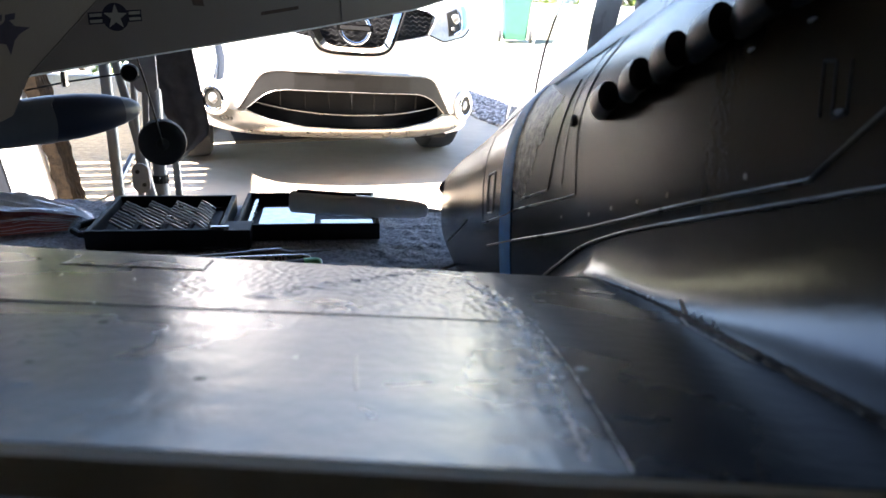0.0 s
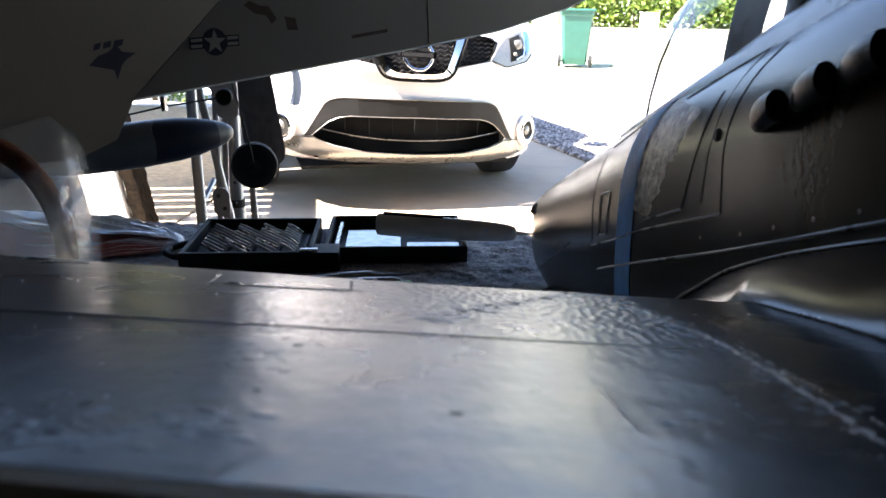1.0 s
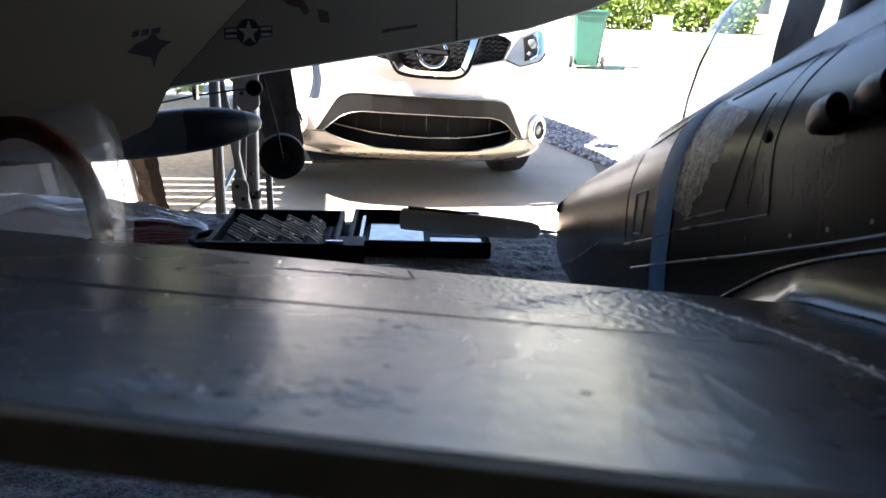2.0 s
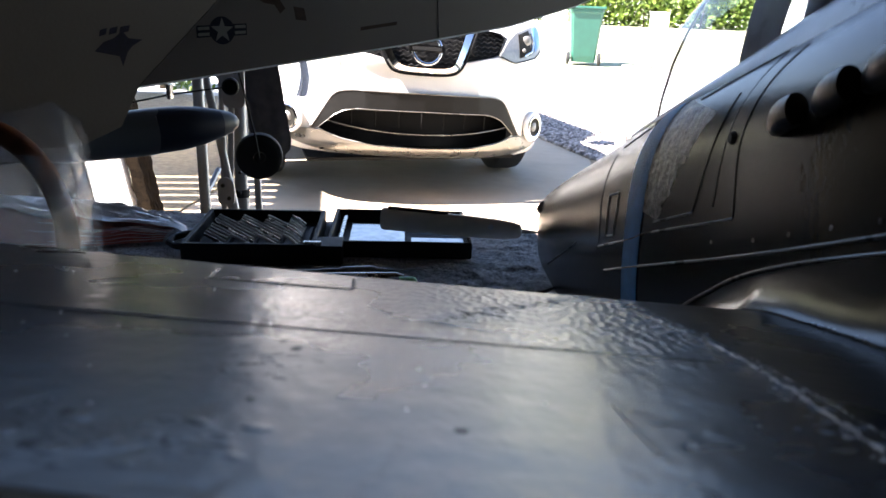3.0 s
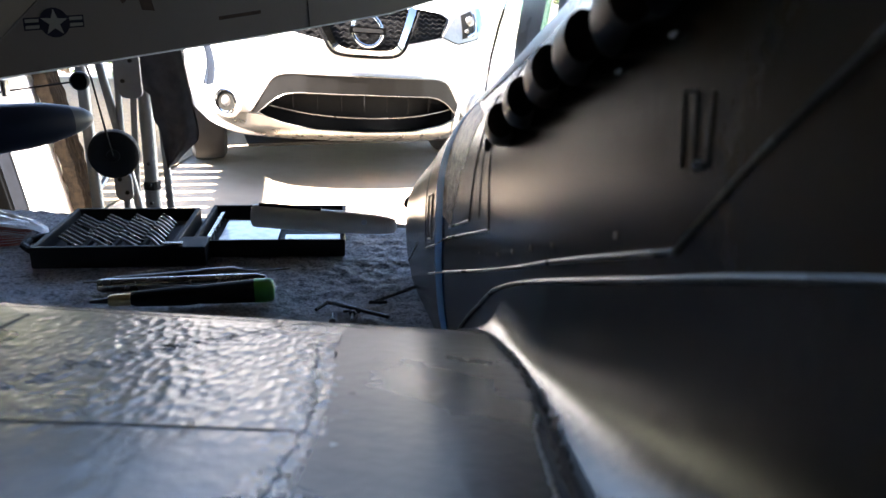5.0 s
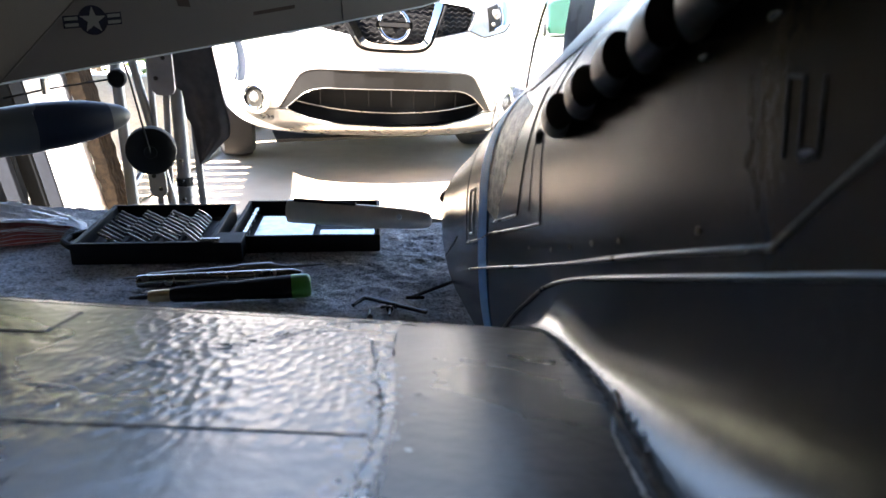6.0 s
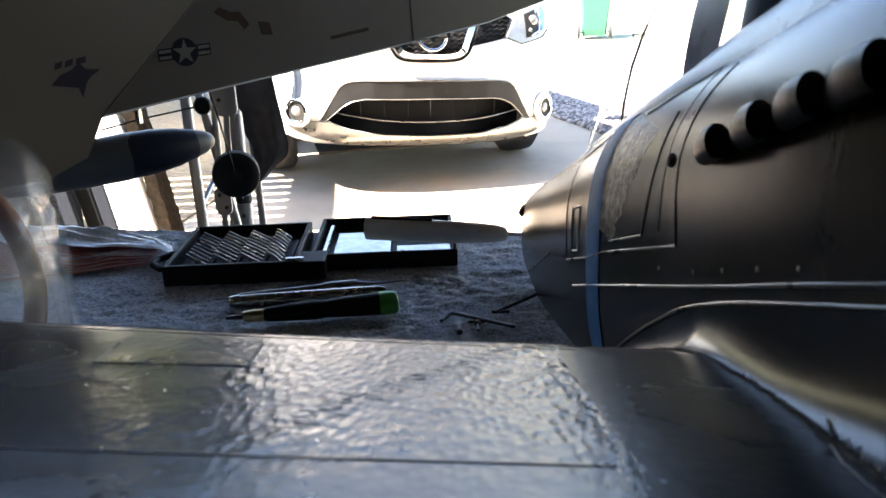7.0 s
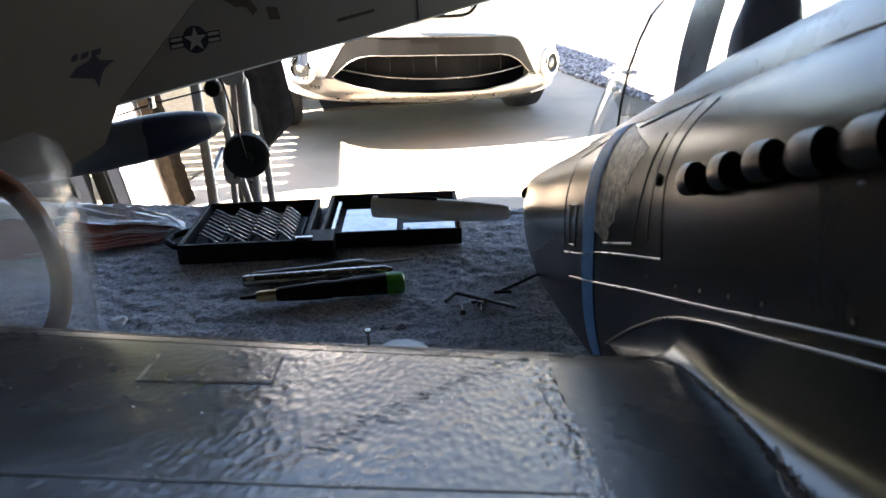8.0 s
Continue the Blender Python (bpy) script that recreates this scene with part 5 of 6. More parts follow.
part("cap", lathe([(0.89, 0.0073), (0.90, 0.0075), (0.97, 0.0074), (0.99, 0.0068), (1.0, 0.0055)], d0, d1, 20), M_green, driver, "bright green end cap", smooth=True)

key = thing("hex_key", (-0.02, 0.432, TABLE), "black L-shaped hex key on the carpet", "hex key", "hex keys")
part("bar", tube([(-0.0445, 0.432, TABLE + 0.002), (-0.041, 0.440, TABLE + 0.0022), (-0.039, 0.4425, TABLE + 0.0025), (-0.035, 0.4415, TABLE + 0.0025), (0.0, 0.426, TABLE + 0.002)], 0.0012, 6), M_dsteel, key)
key = thing("hex_key", (0.002, 0.46, TABLE), "black hex key leaning under the model's nose", "hex key", "hex keys")
part("bar", tube([(-0.0145, 0.4465, TABLE + 0.002), (-0.0035, 0.448, TABLE + 0.002)], 0.0011, 6), M_dsteel, key)
part("bar", tube([(-0.011, 0.447, TABLE + 0.0022), (0.004, 0.462, TABLE + 0.003), (0.020, 0.478, TABLE + 0.004)], 0.0011, 6), M_dsteel, key)


def screw(x, y, yaw, mat, up=False):
    s = thing("screw", (x, y, TABLE), "tiny loose screw lying on the carpet" if not up else "tiny bright screw standing on its tip", "screw", "loose screws")
    d = Vector((math.cos(radians(yaw)), math.sin(radians(yaw)), 0)) if not up else Vector((0, 0, 1))
    p = Vector((x, y, TABLE + (0.0016 if not up else 0)))
    part("shank", tube([p, p + d * 0.008], 0.0009, 6), mat, s)
    part("head", lathe([(0, 0.0009), (0.2, 0.0021), (1, 0.0019)], p + d * 0.008, p + d * 0.010, 10), mat, s)


screw(-0.034, 0.4275, -80, M_dsteel)
screw(-0.0215, 0.421, 95, M_dsteel)
screw(-0.028, 0.432, 20, M_dsteel)
screw(-0.0835, 0.379, 0, M_steel, True)
scrap = bmesh.new()
bmesh.ops.create_icosphere(scrap, subdivisions=2, radius=0.0045)
for v in scrap.verts:
    v.co = Vector((v.co.x * 1.2, v.co.y, 0.6 * v.co.z)) * (1 + 0.5 * noise.noise(v.co * 400)) + Vector((-0.2432, 0.3952, TABLE + 0.002))
whole("foam_scrap", scrap, M_whiteplastic, (-0.2432, 0.3952, TABLE), "small torn scrap of white foam on the carpet", "foam scrap")
cap = thing("plastic_disc", (-0.062, 0.378, TABLE), "white round plastic disc lying on the carpet", "plastic disc")
part("dome", lathe([(0, 0.0155), (0.5, 0.0160), (0.75, 0.0150), (0.92, 0.0115), (1.0, 0.004)], (-0.062, 0.366, TABLE), (-0.062, 0.366, TABLE + 0.0045), 28), M_whiteplastic, cap, smooth=True)


# ---- step ladder with a cloth over it ----
ladder = thing("folding_ladder", (-0.42, 1.0, 0), "folded aluminium ladder standing before the table", "ladder")


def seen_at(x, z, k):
    """A ladder point fitted to the camera's view; k slides it along the sight line."""
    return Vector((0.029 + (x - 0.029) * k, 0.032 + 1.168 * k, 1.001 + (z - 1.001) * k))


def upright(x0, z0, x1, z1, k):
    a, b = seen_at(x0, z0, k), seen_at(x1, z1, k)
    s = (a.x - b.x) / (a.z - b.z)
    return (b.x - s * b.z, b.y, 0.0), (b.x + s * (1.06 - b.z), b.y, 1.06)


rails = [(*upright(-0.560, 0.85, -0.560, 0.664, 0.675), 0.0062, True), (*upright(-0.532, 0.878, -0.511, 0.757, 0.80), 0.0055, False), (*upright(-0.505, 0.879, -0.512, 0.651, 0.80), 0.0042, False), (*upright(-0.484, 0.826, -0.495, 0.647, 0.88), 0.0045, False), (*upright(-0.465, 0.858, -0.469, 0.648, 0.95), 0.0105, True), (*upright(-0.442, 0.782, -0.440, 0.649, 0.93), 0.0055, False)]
for a, b, r, foot in rails:
    rail = part("rail", tube([a, b], r, 14), M_alu, ladder, smooth=True)
    part("foot", tube([a, (a[0] + 0.001, a[1], 0.05)], r + 0.004, 12), M_rubber, rail)
    if foot:
        part("collar", tube([Vector(a).lerp(Vector(b), 0.655), Vector(a).lerp(Vector(b), 0.667)], r + 0.0022, 14), M_rubber, rail)
        part("sleeve", tube([Vector(a).lerp(Vector(b), 0.3), Vector(a).lerp(Vector(b), 0.654)], r + 0.0016, 14), M_alu, rail, smooth=True)


def rounded_plate(x0, x1, z0, z1, y, r):
    pts = []
    for cx, cz, a0 in ((x1 - r, z0 + r, -90), (x1 - r, z1 - r, 0), (x0 + r, z1 - r, 90), (x0 + r, z0 + r, 180)):
        pts += [(cx + r * math.cos(radians(a0 + 15 * k)), y, cz + r * math.sin(radians(a0 + 15 * k))) for k in range(7)]
    return slab(pts, (0, 0.004, 0))


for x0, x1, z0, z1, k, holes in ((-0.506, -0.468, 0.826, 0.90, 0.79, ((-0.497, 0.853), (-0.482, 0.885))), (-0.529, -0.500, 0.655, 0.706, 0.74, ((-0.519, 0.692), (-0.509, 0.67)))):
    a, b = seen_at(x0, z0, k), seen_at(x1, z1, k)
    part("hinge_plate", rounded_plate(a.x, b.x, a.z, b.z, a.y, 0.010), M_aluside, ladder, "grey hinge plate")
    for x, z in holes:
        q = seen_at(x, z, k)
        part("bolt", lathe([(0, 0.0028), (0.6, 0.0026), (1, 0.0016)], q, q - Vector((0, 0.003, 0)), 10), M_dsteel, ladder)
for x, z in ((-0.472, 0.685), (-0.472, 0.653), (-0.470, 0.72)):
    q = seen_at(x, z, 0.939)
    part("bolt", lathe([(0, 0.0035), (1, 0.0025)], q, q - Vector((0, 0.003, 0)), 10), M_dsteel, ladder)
for z in (0.25, 0.5, 1.02):
    part("rung", tube([(rails[0][0][0], rails[0][0][1], z), (rails[4][0][0], rails[4][0][1], z)], 0.008, 10), M_alu, ladder, smooth=True)
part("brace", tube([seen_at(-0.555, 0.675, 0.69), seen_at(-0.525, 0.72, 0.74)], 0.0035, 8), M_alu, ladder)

cloth = thing("hanging_cloth", (-0.40, 1.1, 0.75), "dark grey cloth hanging over the ladder", "cloth")
prof_l = lambda z: lerp_table(z, [0.745, 0.80, 0.816, 0.852, 0.866, 0.897, 1.06], [-0.389, -0.394, -0.4037, -0.406, -0.430, -0.456, -0.47])
prof_r = lambda z: lerp_table(z, [0.745, 0.786, 0.80, 0.909, 1.06], [-0.386, -0.3435, -0.341, -0.358, -0.375])


def drape(back):
    def f(u, v):
        z = 0.745 + 0.315 * v
        x = prof_l(z) + (prof_r(z) - prof_l(z)) * u
        fold = 0.004 * math.sin(u * 6 + v * 3) + 0.002 * math.sin(u * 15 - v * 5) + 0.003 * noise.noise(Vector((u * 3, v * 5, 2)))
        return Vector((x, 1.075 + fold + back * (0.03 * math.sin(math.pi * u) + 0.006), z))
    return grid(26, 60, f)


front = part("front_fold", drape(0), M_cloth, cloth, smooth=True)
part("back_fold", drape(1), M_cloth, cloth, smooth=True)
part("pale_lining", grid(10, 14, lambda u, v: Vector((-0.337 + 0.016 * u + 0.006 * math.sin(v * 8), 1.10 + 0.006 * math.sin(u * 9 + v * 5), 0.865 + 0.16 * v))), M_cloth2, cloth, "pale lining corner", smooth=True)
part("hook_loop", tube([(-0.42, 1.09, 1.05), (-0.43, 1.12, 1.055), (-0.44, 1.14, 1.05)], 0.006, 8), M_cloth, cloth)

# ---- parked car facing the garage ----
TH = radians(20)
# Yaw, lift and side lean come from fitting the body to the camera's view.
CF, CR, CB = Vector((-0.504, 3.95, 0.030)), Vector((math.cos(TH), math.sin(TH), -0.046)), Vector((-math.sin(TH), math.cos(TH), 0))


def car_at(x, y, z):
    return CF + CR * x + CB * y + Vector((0, 0, z))


car = thing("parked_car", car_at(0, 2, 0), "pearl white crossover car parked nose towards the garage", "car")
OX = [0, 0.15, 0.3, 0.45, 0.58, 0.68, 0.74, 0.79, 0.83, 0.86]
OY = [-0.20, -0.193, -0.172, -0.125, -0.07, 0.0, 0.075, 0.20, 0.36, 0.57]


def level(x, y, z):
    """The same, without the body's lean, which only fits the camera's view."""
    return Vector((CF.x, CF.y, 0)) + Vector((math.cos(TH), math.sin(TH), 0)) * x + CB * y + Vector((0, 0, z))


def out_y(x):
    return lerp_table(abs(x), OX, OY)


def z_back(z):
    return lerp_table(z, [0.19, 0.215, 0.24, 0.27, 0.40, 0.56, 0.60, 0.665, 0.70, 0.80, 0.88, 0.925, 0.945], [0.22, 0.12, 0.055, 0.02, 0.0, -0.004, 0.0, 0.004, -0.014, 0.008, 0.045, 0.085, 0.14])


def fascia(x, z, lift=0.0):
    return car_at(x, out_y(x) + z_back(z) - lift, z)


def low_top(x):
    return lerp_table(abs(x), [0, 0.34, 0.40, 0.45, 0.53], [0.470, 0.467, 0.455, 0.430, 0.355])


def low_bot(x):
    return lerp_table(abs(x), [0, 0.25, 0.42, 0.50, 0.53], [0.278, 0.283, 0.310, 0.338, 0.355])


def up_top(x):
    return lerp_table(abs(x), [0, 0.3, 0.43, 0.47], [0.905, 0.898, 0.885, 0.86])


def up_bot(x):
    return lerp_table(abs(x), [0, 0.12, 0.16, 0.42, 0.47], [0.660, 0.668, 0.715, 0.765, 0.86])


def shell():
    """The white front skin, with rows that follow the edges of both openings."""
    half = sorted(set([round(x, 4) for x in np.linspace(0, 0.86, 60)] + [0.47, 0.53, 0.12, 0.16, 0.25, 0.3, 0.38, 0.42, 0.43, 0.45]))
    xs = [-x for x in half[:0:-1]] + half
    vs, fs, cols = [], [], []
    plan = [(4, 0), (6, 1), (8, 0), (6, 1), (3, 0)]
    for x in xs:
        lb, ub = min(low_bot(x), 0.3545), min(up_bot(x), 0.8585)
        lt, ut = max(low_top(x), 0.3555), max(up_top(x), 0.8615)
        marks = [0.19 + 0.13 * max(0.0, (abs(x) - 0.42) / 0.44) ** 2, lb, lt, ub, ut, 0.945]
        zs = [marks[0]]
        for k, (n, hole) in enumerate(plan):
            zs += [marks[k] + (marks[k + 1] - marks[k]) * (j + 1) / n for j in range(n)]
        cols.append(len(vs))
        vs += [fascia(x, z) for z in zs]
    for i in range(len(xs) - 1):
        x = abs(xs[i] + xs[i + 1]) / 2
        j = 0
        for k, (n, hole) in enumerate(plan):
            for _ in range(n):
                if not (hole and x < (0.53 if k == 1 else 0.47)):
                    fs.append((cols[i] + j, cols[i + 1] + j, cols[i + 1] + j + 1, cols[i] + j + 1))
                j += 1
    return vs, fs


bumper = part("bumper", shell(), M_car, car, "pearl white front bumper", smooth=True)


def patch(name, x0, x1, zb, zt, lift, mat, owner, label="", nx=40, nz=6, thick=0.012, smooth=True):
    """A panel that follows the front of the car between two edges, with turned-in sides."""
    vs, fs = grid(nx, nz, lambda u, v: fascia(x0 + (x1 - x0) * u, zb(x0 + (x1 - x0) * u) + (zt(x0 + (x1 - x0) * u) - zb(x0 + (x1 - x0) * u)) * v, lift))
    vs = list(vs)
    m = len(vs)
    rim = list(range(nx + 1)) + [(j + 1) * (nx + 1) + nx for j in range(nz)] + [nz * (nx + 1) + i for i in range(nx - 1, -1, -1)] + [j * (nx + 1) for j in range(nz - 1, 0, -1)]
    for i in rim:
        vs.append(vs[i] + CB * thick)
    for k in range(len(rim)):
        fs.append((rim[k], rim[(k + 1) % len(rim)], m + (k + 1) % len(rim), m + k))
    return part(name, (vs, fs), mat, owner, label, smooth=smooth)


trim_top = lambda x: lerp_table(abs(x), [0, 0.36, 0.41, 0.44, 0.465, 0.57], [0.560, 0.557, 0.551, 0.540, 0.520, 0.345])
lower = patch("lower_trim", -0.57, 0.57, lambda x: max(low_top(x) - 0.004, min(trim_top(x) - 0.002, 0.345 if abs(x) > 0.53 else 0)), trim_top, 0.012, M_trim, bumper, "dark grey textured trim", nx=90)
patch("air_intake", -0.56, 0.56, lambda x: low_bot(x) - 0.07, lambda x: low_top(x) + 0.05, -0.16, M_carblack, bumper, "black lower air intake", thick=0.002)
for x in (-0.36, -0.24, -0.12, 0.0, 0.12, 0.24, 0.36):
    part("intake_rib", tube([fascia(x, low_top(x) - 0.002, -0.045), fascia(x, 0.375, -0.045)], 0.004, 6), M_carblack, bumper)
part("intake_bar", tube([fascia(x, 0.345 + 0.055 * (abs(x) / 0.53) ** 2.2, -0.03) for x in np.linspace(-0.53, 0.53, 41)], 0.0032, 8), M_silver, bumper, "thin silver bar", smooth=True)
patch("silver_lip", -0.73, 0.73, lambda x: 0.207 + 0.10 * max(0.0, (abs(x) - 0.3) / 0.43) ** 2, lambda x: low_bot(x) - 0.003 if abs(x) < 0.53 else lerp_table(abs(x), [0.53, 0.6, 0.73], [0.342, 0.345, 0.32]), 0.016, M_silver, bumper, "satin silver lower lip", nx=90)
part("bright_line", tube([fascia(x, low_top(x), 0.014) for x in np.linspace(-0.53, 0.53, 51)], 0.0022, 6), M_silver, bumper, smooth=True)
part("bright_line", tube([fascia(x, trim_top(x) + 0.001, 0.012) for x in np.linspace(-0.575, 0.575, 61)], 0.0024, 6), M_silver, bumper, smooth=True)
# fog lamps
for sx in (-1, 1):
    c = fascia(0.668 * sx, 0.394, 0.004)
    nrm, tan = (CR * sx * 0.75 - CB).normalized(), (CR + CB * sx * 0.75).normalized()
    c += nrm * 0.006
    fog = part("fog_lamp", lathe([(0, 0.062), (0.6, 0.064), (1, 0.058)], c - nrm * 0.05, c - nrm * 0.012, 28), M_carblack, bumper, "round fog lamp with bright bezel", smooth=True)
    part("bowl", tube([c + nrm * 0.004, c + nrm * 0.008, c + nrm * 0.014], [0.002, 0.035, 0.053], 24), M_lampgrey, fog, smooth=True)
    part("bezel", tube([c + nrm * 0.015 + tan * (0.056 * math.cos(t)) + Vector((0, 0, 0.056 * math.sin(t))) for t in np.linspace(0, 2 * math.pi, 33)[:-1]], 0.0075, 8, closed=True), M_chrome, fog, "bright bezel ring", smooth=True)
    part("pod", tube([c + nrm * 0.004 + tan * (0.072 * math.cos(t)) + Vector((0, 0, 0.072 * math.sin(t))) for t in np.linspace(0, 2 * math.pi, 33)[:-1]], 0.013, 10, closed=True), M_car, fog, "white moulded lamp surround", smooth=True)
    part("bulb", lathe([(0, 0.030), (0.5, 0.026), (1, 0.010)], c + nrm * 0.006, c + nrm * 0.022, 18), M_reflector, fog, smooth=True)
# upper grille
patch("grille_backing", -0.47, 0.47, up_bot, up_top, -0.04, M_carblack, bumper, "black grille backing", thick=0.002)
for j in range(9):
    z0 = 0.70 + 0.022 * j
    segs = []
    for x in np.linspace(-0.45, 0.45, 46):
        z = z0 + (0.006 if int(round((x + 0.45) / 0.02)) % 2 else -0.006)
        if up_bot(x) + 0.004 < z < up_top(x) - 0.004:
            segs.append(fascia(x, z, -0.012))
        else:
            if len(segs) > 2:
                part("mesh_bar", tube(segs, 0.0024, 5), M_trim, bumper)
            segs = []
    if len(segs) > 2:
        part("mesh_bar", tube(segs, 0.0024, 5), M_trim, bumper)
vee = [(-0.275, 0.895), (-0.215, 0.775), (-0.175, 0.700), (-0.135, 0.675), (-0.06, 0.668), (0.06, 0.668), (0.135, 0.675), (0.175, 0.700), (0.215, 0.775), (0.275, 0.895)]
vl = smooth_line([(x, 0, z) for x, z in vee], 6)
vin = [(v.x * 0.87, v.z + 0.022) for v in vl]
vs = [fascia(v.x, v.z, 0.018) for v in vl] + [fascia(x, z, 0.024) for x, z in vin] + [fascia(v.x, v.z, -0.01) for v in vl] + [fascia(x, z, -0.01) for x, z in vin]
m = len(vl)
fs = []
for i in range(m - 1):
    fs += [(i, i + 1, m + i + 1, m + i), (i, i + 1, 2 * m + i + 1, 2 * m + i), (m + i, m + i + 1, 3 * m + i + 1, 3 * m + i)]
# Black tube paints the shadow line under the chrome surround.
under = [fascia(v.x * 1.05, v.z - 0.012, 0.010) for v in vl]
part("vee_shadow_strip", tube(under, 0.007, 8), M_carblack, bumper, "black strip drawn as shadow under the grille surround", smooth=True)
part("chrome_vee", (vs, fs), M_chrome, bumper, "bright chrome grille surround", smooth=True)
part("emblem_ring", tube([fascia(0.074 * math.cos(a), 0.785 + 0.074 * math.sin(a), 0.03) for a in np.linspace(0, 2 * math.pi, 41)[:-1]], 0.0095, 10, closed=True), M_chrome, bumper, "round chrome emblem ring", smooth=True)
part("emblem_bar", merge(slab([fascia(x, z, 0.045) for x, z in ((-0.090, 0.769), (0.090, 0.769), (0.090, 0.801), (-0.090, 0.801))], CB * 0.02)), M_chrome, bumper, "plain chrome emblem bar")
part("emblem_print", merge(slab([fascia(x, z, 0.048) for x, z in ((-0.074, 0.776), (0.074, 0.776), (0.074, 0.794), (-0.074, 0.794))], CB * 0.004)), M_trim, bumper)
# headlights
for sx in (-1, 1):
    hz0 = lambda x: lerp_table(abs(x), [0.42, 0.51, 0.66, 0.72], [0.768, 0.737, 0.768, 0.81])
    hz1 = lambda x: lerp_table(abs(x), [0.42, 0.47, 0.53, 0.64, 0.72], [0.775, 0.840, 0.892, 0.925, 0.937])
    a, b = (0.42, 0.72) if sx > 0 else (-0.72, -0.42)
    lamp = patch("headlight", a, b, hz0, hz1, 0.006, M_reflector, bumper, "clear headlight with silver reflector", nx=14, thick=0.03)
    # dark bowl behind the clear cover, with the projector, a low beam cup and a chrome divider
    a1, b1 = (0.545, 0.628) if sx > 0 else (-0.628, -0.545)
    bowl = patch("bowl", a1, b1, lambda x: hz0(x) + 0.022, lambda x: hz1(x) - 0.012, 0.0095, M_lampgrey, lamp, nx=8, thick=0.004)
    for xx, zz, r in ((0.598, 0.856, 0.026), (0.572, 0.806, 0.010)):
        c = fascia(xx * sx, zz, 0.014)
        part("projector", lathe([(0, r), (0.5, r), (1, r * 0.7)], c, c - CB * 0.012, 18), M_reflector, bowl, smooth=True)
    part("divider", tube([fascia(sx * x, z, 0.014) for x, z in ((0.640, 0.895), (0.652, 0.850), (0.632, 0.800), (0.575, 0.776))], 0.006, 8), M_chrome, lamp, "chrome divider strip", smooth=True)
    a2, b2 = (0.660, 0.708) if sx > 0 else (-0.708, -0.660)
    patch("blue_lens", a2, b2, lambda x: hz0(x) + 0.035, lambda x: hz1(x) - 0.008, 0.011, M_bluetag, lamp, "bluish side lens", nx=6, thick=0.004)
    part("bezel", tube([fascia(x, hz0(x), 0.010) for x in np.linspace(a, b, 20)], 0.003, 6), M_carblack, lamp, smooth=True)


# body behind the front: bonnet, flanks, cabin
def bonnet(u, v):
    x = -0.80 + 1.6 * u
    y0 = out_y(x * 0.98) + z_back(0.945)
    y = y0 + (1.15 - y0) * v
    z = 0.945 + 0.15 * v ** 0.8 + 0.03 * (1 - (abs(x) / 0.8) ** 4) * min(1, v * 3) - 0.02 * (abs(abs(x) - 0.45) < 0.04) * min(1, v * 2)
    return car_at(x, y, z)


part("bonnet", grid(40, 16, bonnet), M_car, car, "pearl white bonnet", smooth=True)
for sx in (-1, 1):
    def flank(u, v):
        y = 0.5 + 3.7 * u
        z = 0.20 + 0.80 * v
        return car_at(sx * (0.86 + 0.05 * math.sin(math.pi * min(1, u * 1.3 + 0.1)) - 0.03 * v * v), y, z)
    vs, fs = grid(60, 12, flank)
    keep = []
    for f in fs:
        c = sum((Vector(vs[i]) for i in f), Vector()) / 4 - CF
        y, z = c.dot(CB), c.z
        if all(math.hypot(y - wy, z - 0.33) > 0.38 for wy in (0.76, 3.4)):
            keep.append(f)
    part("flank", (vs, keep), M_car, car, "pearl white side panel", smooth=True)
    for wy in (0.76, 3.4):
        w = part("wheel", lathe([(0, 0.20), (0.02, 0.30), (0.12, 0.328), (0.25, 0.333), (0.75, 0.333), (0.88, 0.328), (0.98, 0.30), (1, 0.2)], level(sx * 0.66, wy, 0.333), level(sx * 0.87, wy, 0.333), 40), M_tyre, car, "black road tyre", smooth=True)
        part("rim", lathe([(0, 0.21), (0.3, 0.2), (1, 0.05)], level(sx * 0.862, wy, 0.333), level(sx * 0.885, wy, 0.333), 24), M_reflector, w, smooth=True)
    part("mirror", lathe([(0, 0.05), (0.3, 0.1), (0.8, 0.1), (1, 0.06)], car_at(sx * 0.92, 1.45, 1.08), car_at(sx * 1.08, 1.42, 1.1), 16), M_car, car, smooth=True)
part("underbody", box(-0.58, 0.58, 0.0, 4.1, 0.185, 0.20, m=Matrix.Translation(CF) @ Matrix.Rotation(TH, 4, "Z")), M_carblack, car)
part("windscreen", grid(16, 6, lambda u, v: car_at((-0.68 + 1.36 * u) * (1 - 0.15 * v), 1.13 + 0.75 * v, 1.09 + 0.45 * v + 0.02 * math.sin(math.pi * u))), M_carglass, car, "dark windscreen", smooth=True)
part("cabin", slab([car_at(-0.70, 1.15, 1.0), car_at(-0.74, 4.15, 1.0), car_at(-0.60, 3.7, 1.56), car_at(-0.585, 1.88, 1.55)], CR * 1.36), M_carglass, car, "dark side glass")
part("roof", box(-0.60, 0.60, 1.86, 3.75, 1.555, 1.60, 0.02, m=Matrix.Translation(CF) @ Matrix.Rotation(TH, 4, "Z")), M_car, car, "pearl white roof")
part("tail", box(-0.84, 0.84, 4.1, 4.25, 0.22, 1.05, 0.04, m=Matrix.Translation(CF) @ Matrix.Rotation(TH, 4, "Z")), M_car, car)

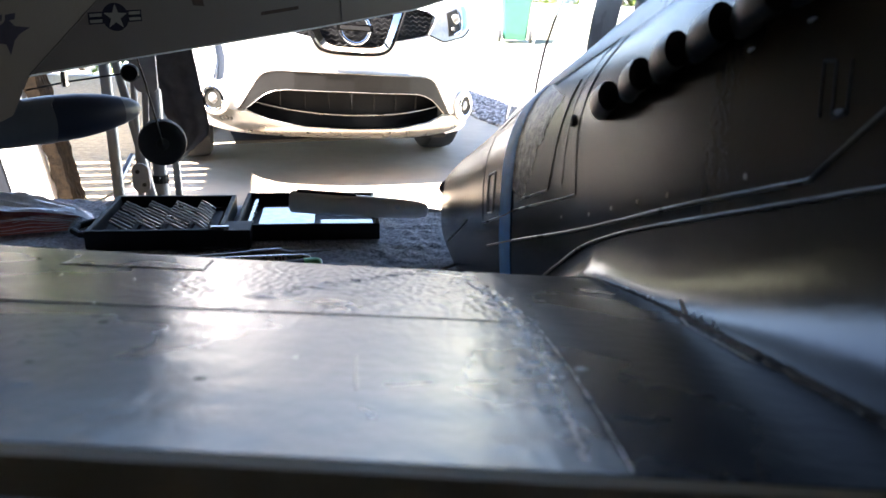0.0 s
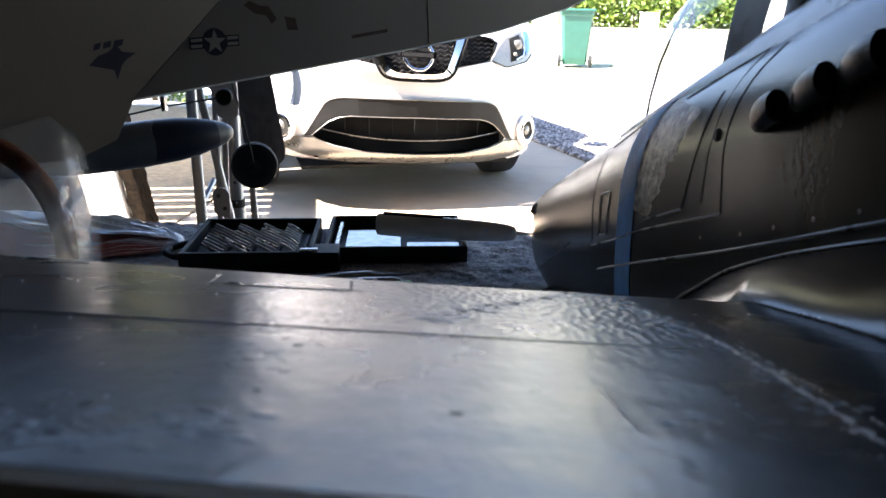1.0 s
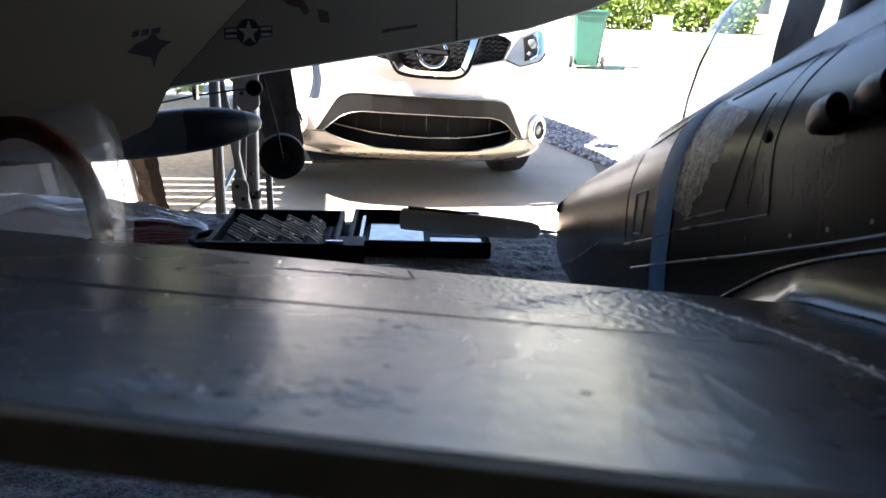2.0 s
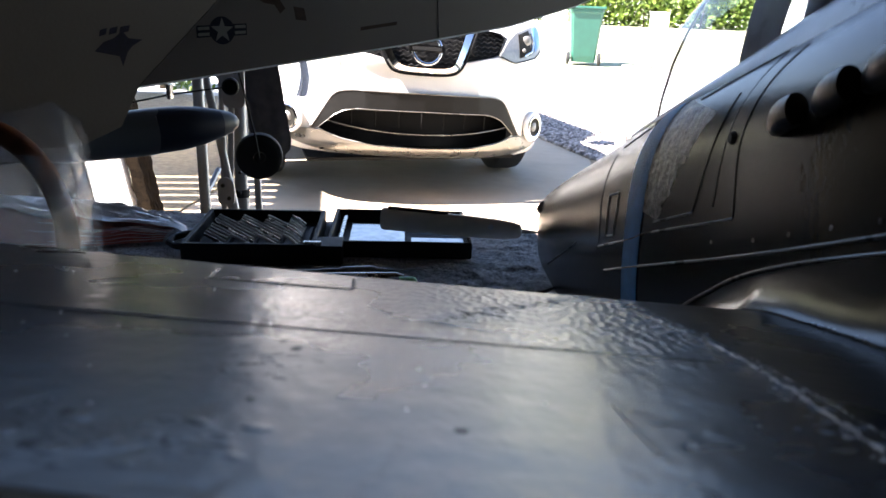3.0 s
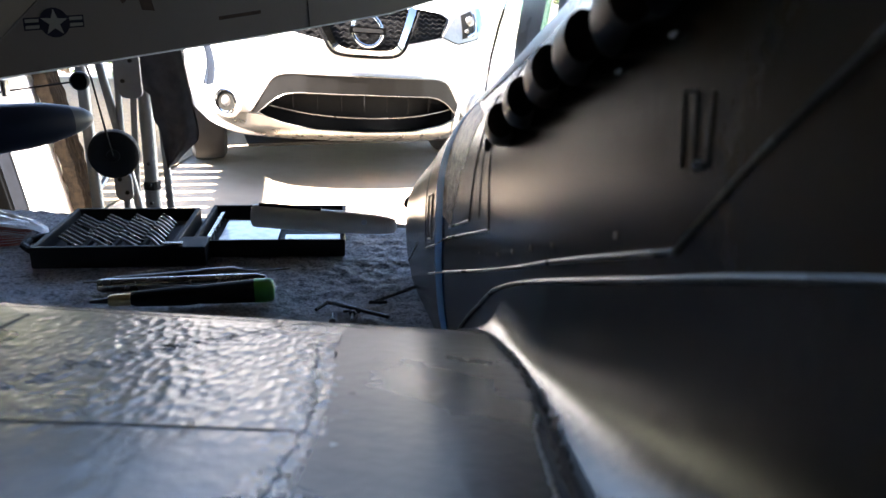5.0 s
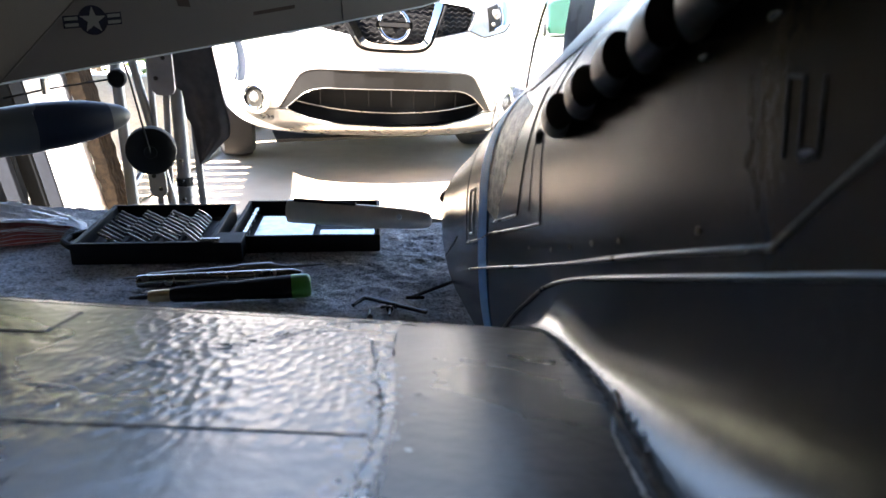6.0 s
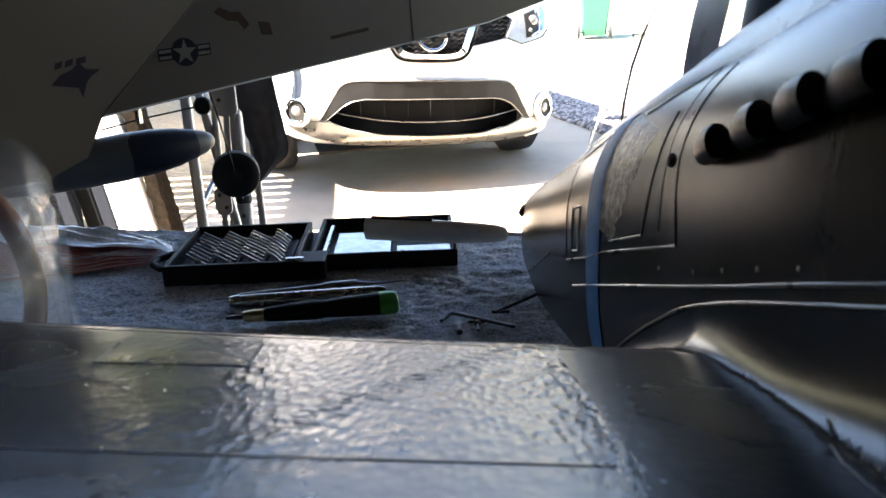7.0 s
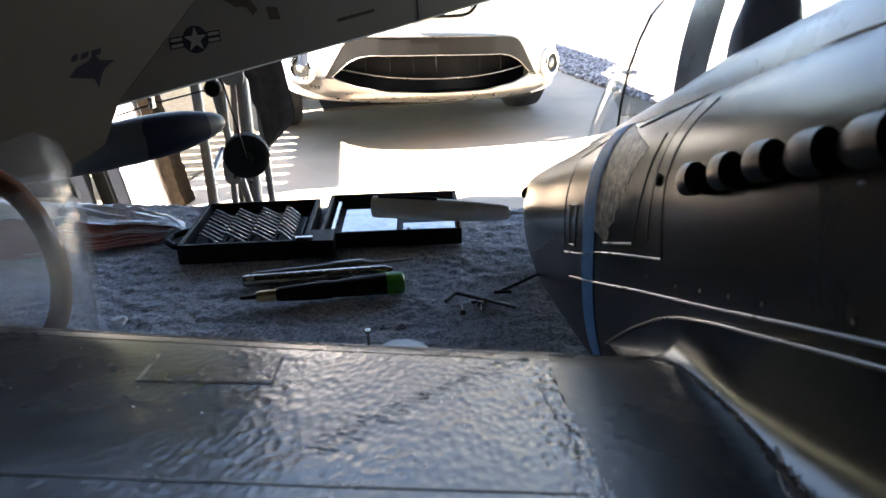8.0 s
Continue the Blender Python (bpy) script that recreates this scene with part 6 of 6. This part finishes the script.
# ---- outside: bin, stones, hedge, shrub ----
BX, BY = 1.43, 15.0
BZ = ground_z(BY)
wbin = thing("wheeled_bin", (BX, BY, BZ), "green plastic wheeled bin standing by the street", "bin")
body = bmesh.new()
secs = [(0.0, 0.22, 0.25), (0.12, 0.235, 0.27), (0.9, 0.30, 0.34), (0.93, 0.32, 0.36), (0.98, 0.32, 0.36)]
rings = []
for z, hx, hy in secs:
    rings.append([body.verts.new((BX + sx * hx * cx, BY + sy * hy * cy, BZ + 0.05 + z)) for sx, sy, cx, cy in ((-1, -1, 1, .85), (-1, -1, .85, 1), (1, -1, .85, 1), (1, -1, 1, .85), (1, 1, 1, .85), (1, 1, .85, 1), (-1, 1, .85, 1), (-1, 1, 1, .85))])
for r0_, r1_ in zip(rings, rings[1:]):
    for k in range(8):
        body.faces.new((r0_[k], r0_[(k + 1) % 8], r1_[(k + 1) % 8], r1_[k]))
body.faces.new(rings[0][::-1])
body.faces.new(rings[-1])
part("body", body, M_bin, wbin)
part("lid", box(BX - 0.34, BX + 0.34, BY - 0.40, BY + 0.38, BZ + 1.032, BZ + 1.085, 0.02), M_bin, wbin)
part("handle", tube([(BX - 0.25, BY + 0.42, BZ + 1.0), (BX + 0.25, BY + 0.42, BZ + 1.0)], 0.02, 8), M_bin, wbin)
for sx in (-1, 1):
    part("wheel", lathe([(0, 0.10), (0.1, 0.12), (0.9, 0.12), (1, 0.10)], (BX + sx * 0.27, BY - 0.22, BZ + 0.12), (BX + sx * 0.33, BY - 0.22, BZ + 0.12), 20), M_rubber, wbin, smooth=True)
part("axle", tube([(BX - 0.3, BY - 0.22, BZ + 0.12), (BX + 0.3, BY - 0.22, BZ + 0.12)], 0.012, 8), M_dsteel, wbin)


def stones():
    q = random.Random(11)
    bms = bmesh.new()
    base_ = bmesh.new()
    bmesh.ops.create_icosphere(base_, subdivisions=1, radius=1)
    tmpl = [v.co.copy() for v in base_.verts]
    tf_ = [[v.index for v in f.verts] for f in base_.faces]
    base_.free()
    vs, fs = [], []
    for _ in range(11000):
        x, y = q.uniform(0.3, 1.35), q.uniform(4.3, 8.2)
        edge_l = 0.63 - (y - 5.4) * 0.40 if y > 5.4 else 0.63 + (5.4 - y) * 0.45
        edge_r = 0.99 + (6.84 - y) * 0.30
        if not edge_l < x < edge_r:
            continue
        r = q.uniform(0.012, 0.028)
        rot = Euler((q.uniform(0, 6), q.uniform(0, 6), q.uniform(0, 6))).to_matrix()
        o = len(vs)
        sc = Vector((q.uniform(0.7, 1.4), q.uniform(0.6, 1.1), q.uniform(0.45, 0.8)))
        for t in tmpl:
            p = rot @ Vector((t.x * sc.x * r * q.uniform(0.9, 1.1), t.y * sc.y * r, t.z * sc.z * r))
            vs.append(Vector((x, y, 0.008)) + p)
        fs += [[o + i for i in f] for f in tf_]
    ob = new("river_stones", mesh_from("river_stones", vs, fs, M_stone, True))
    tagged(ob, "bed of grey and tan river stones beside the driveway", "stones", kind="stuff")


stones()
whole("stone_bed", slab([(0.60, 4.6, 0.002), (1.4, 4.6, 0.002), (1.35, 5.6, 0.002), (0.62, 8.1, 0.002), (-0.4, 8.1, 0.002), (0.62, 5.4, 0.002)], (0, 0, -0.004)), M_mulch, (0.8, 6, 0), "tan grit under the river stones", "grit", kind="structure")


def bush(name, x0, x1, y0, y1, z0, z1, count, size, label, seed, category="hedge"):
    """Woody stems with a crown of separate leaves, uneven at the top."""
    q = random.Random(seed)
    ob = thing(name, ((x0 + x1) / 2, (y0 + y1) / 2, z0), label, category)
    stems = []
    for k in range(max(4, int((x1 - x0) * 2.5))):
        x, y = q.uniform(x0, x1), q.uniform(y0, y1)
        stems.append(tube([(x, y, z0 - 0.05), (x + q.uniform(-0.1, 0.1) * (z1 - z0), y, z0 + 0.5 * (z1 - z0)), (x + q.uniform(-0.3, 0.3) * (z1 - z0), y + q.uniform(-.1, .1), z0 + 0.85 * (z1 - z0))], [0.03 * (z1 - z0), 0.02 * (z1 - z0), 0.006 * (z1 - z0)], 5))
    part("stems", merge(*stems), M_branch, ob)["kind"] = "stuff"
    vs, fs = [], []
    for _ in range(count):
        x, y = q.uniform(x0, x1), q.uniform(y0, y1)
        top_ = z1 + 0.18 * (z1 - z0) * noise.noise(Vector((x * 1.3, y * 1.3, seed))) + 0.08 * (z1 - z0) * noise.noise(Vector((x * 5, y * 5, seed)))
        z = z0 + (top_ - z0) * q.random() ** 0.7
        if noise.noise(Vector((x * 2.2, y * 2.2, z * 2.2 + seed))) < -0.28:
            continue
        rot = Euler((q.uniform(-1, 1), q.uniform(-1, 1), q.uniform(0, 6.3))).to_matrix()
        s = size * q.uniform(0.6, 1.3)
        o = len(vs)
        for p in ((-0.5, 0, 0), (0, -0.28, 0.06), (0.5, 0, 0), (0, 0.28, 0.06)):
            vs.append(Vector((x, y, z)) + rot @ (Vector(p) * s))
        fs.append((o, o + 1, o + 2, o + 3))
    part("leaves", (vs, fs), M_leaf, ob, "many small green leaves")


bush("hedge", 2.2, 9.0, 29, 30.5, 0.72, 1.95, 9000, 0.22, "sunlit green hedge across the street", 3)
bush("hedge", -26.0, 1.2, 30, 31.5, 0.72, 2.3, 9000, 0.3, "darker green hedge across the street", 5)
bush("shrub", -4.6, -3.45, 8.2, 9.0, 0.0, 1.15, 2600, 0.1, "bright green shrub in the gravel bed", 9, "shrub")
whole("utility_box", box(4.9, 5.5, 27.2, 27.6, ground_z(27.2) - 0.02, ground_z(27.2) + 0.62, 0.03), M_white, (5.2, 27.4, ground_z(27.2)), "white utility box on the lawn", "utility box")
whole("grass_tuft", box(2.2, 2.8, 14.9, 15.2, ground_z(15) - 0.02, ground_z(15) + 0.03, 0.01), M_ground, (2.7, 15.1, ground_z(15)), "green grass edge by the street", "grass")

# house across the street, mostly hidden
house = thing("house", (6, 40, 0.7), "white house across the street behind the hedge", "house")
part("wall", box(-14, 22, 40, 48, 0.7, 3.6), M_white, house)
part("roof", slab([(-14.5, 39.4, 3.6), (22.5, 39.4, 3.6), (22.5, 44, 5.6), (-14.5, 44, 5.6)], (0, 0, 0.15)), M_mulch, house)
part("roof", slab([(-14.5, 48.6, 3.6), (22.5, 48.6, 3.6), (22.5, 44, 5.6), (-14.5, 44, 5.6)], (0, 0, 0.15)), M_mulch, house)
for x in (-10, -4, 3, 11, 17):
    w = part("window", box(x, x + 1.8, 39.96, 39.99, 1.6, 2.9), M_carglass, house, "dark window")
    part("window_frame", merge(box(x - 0.08, x, 39.93, 39.99, 1.52, 2.98), box(x + 1.8, x + 1.88, 39.93, 39.99, 1.52, 2.98), box(x, x + 1.8, 39.93, 39.99, 2.9, 2.98), box(x, x + 1.8, 39.93, 39.99, 1.52, 1.6)), M_white, w)
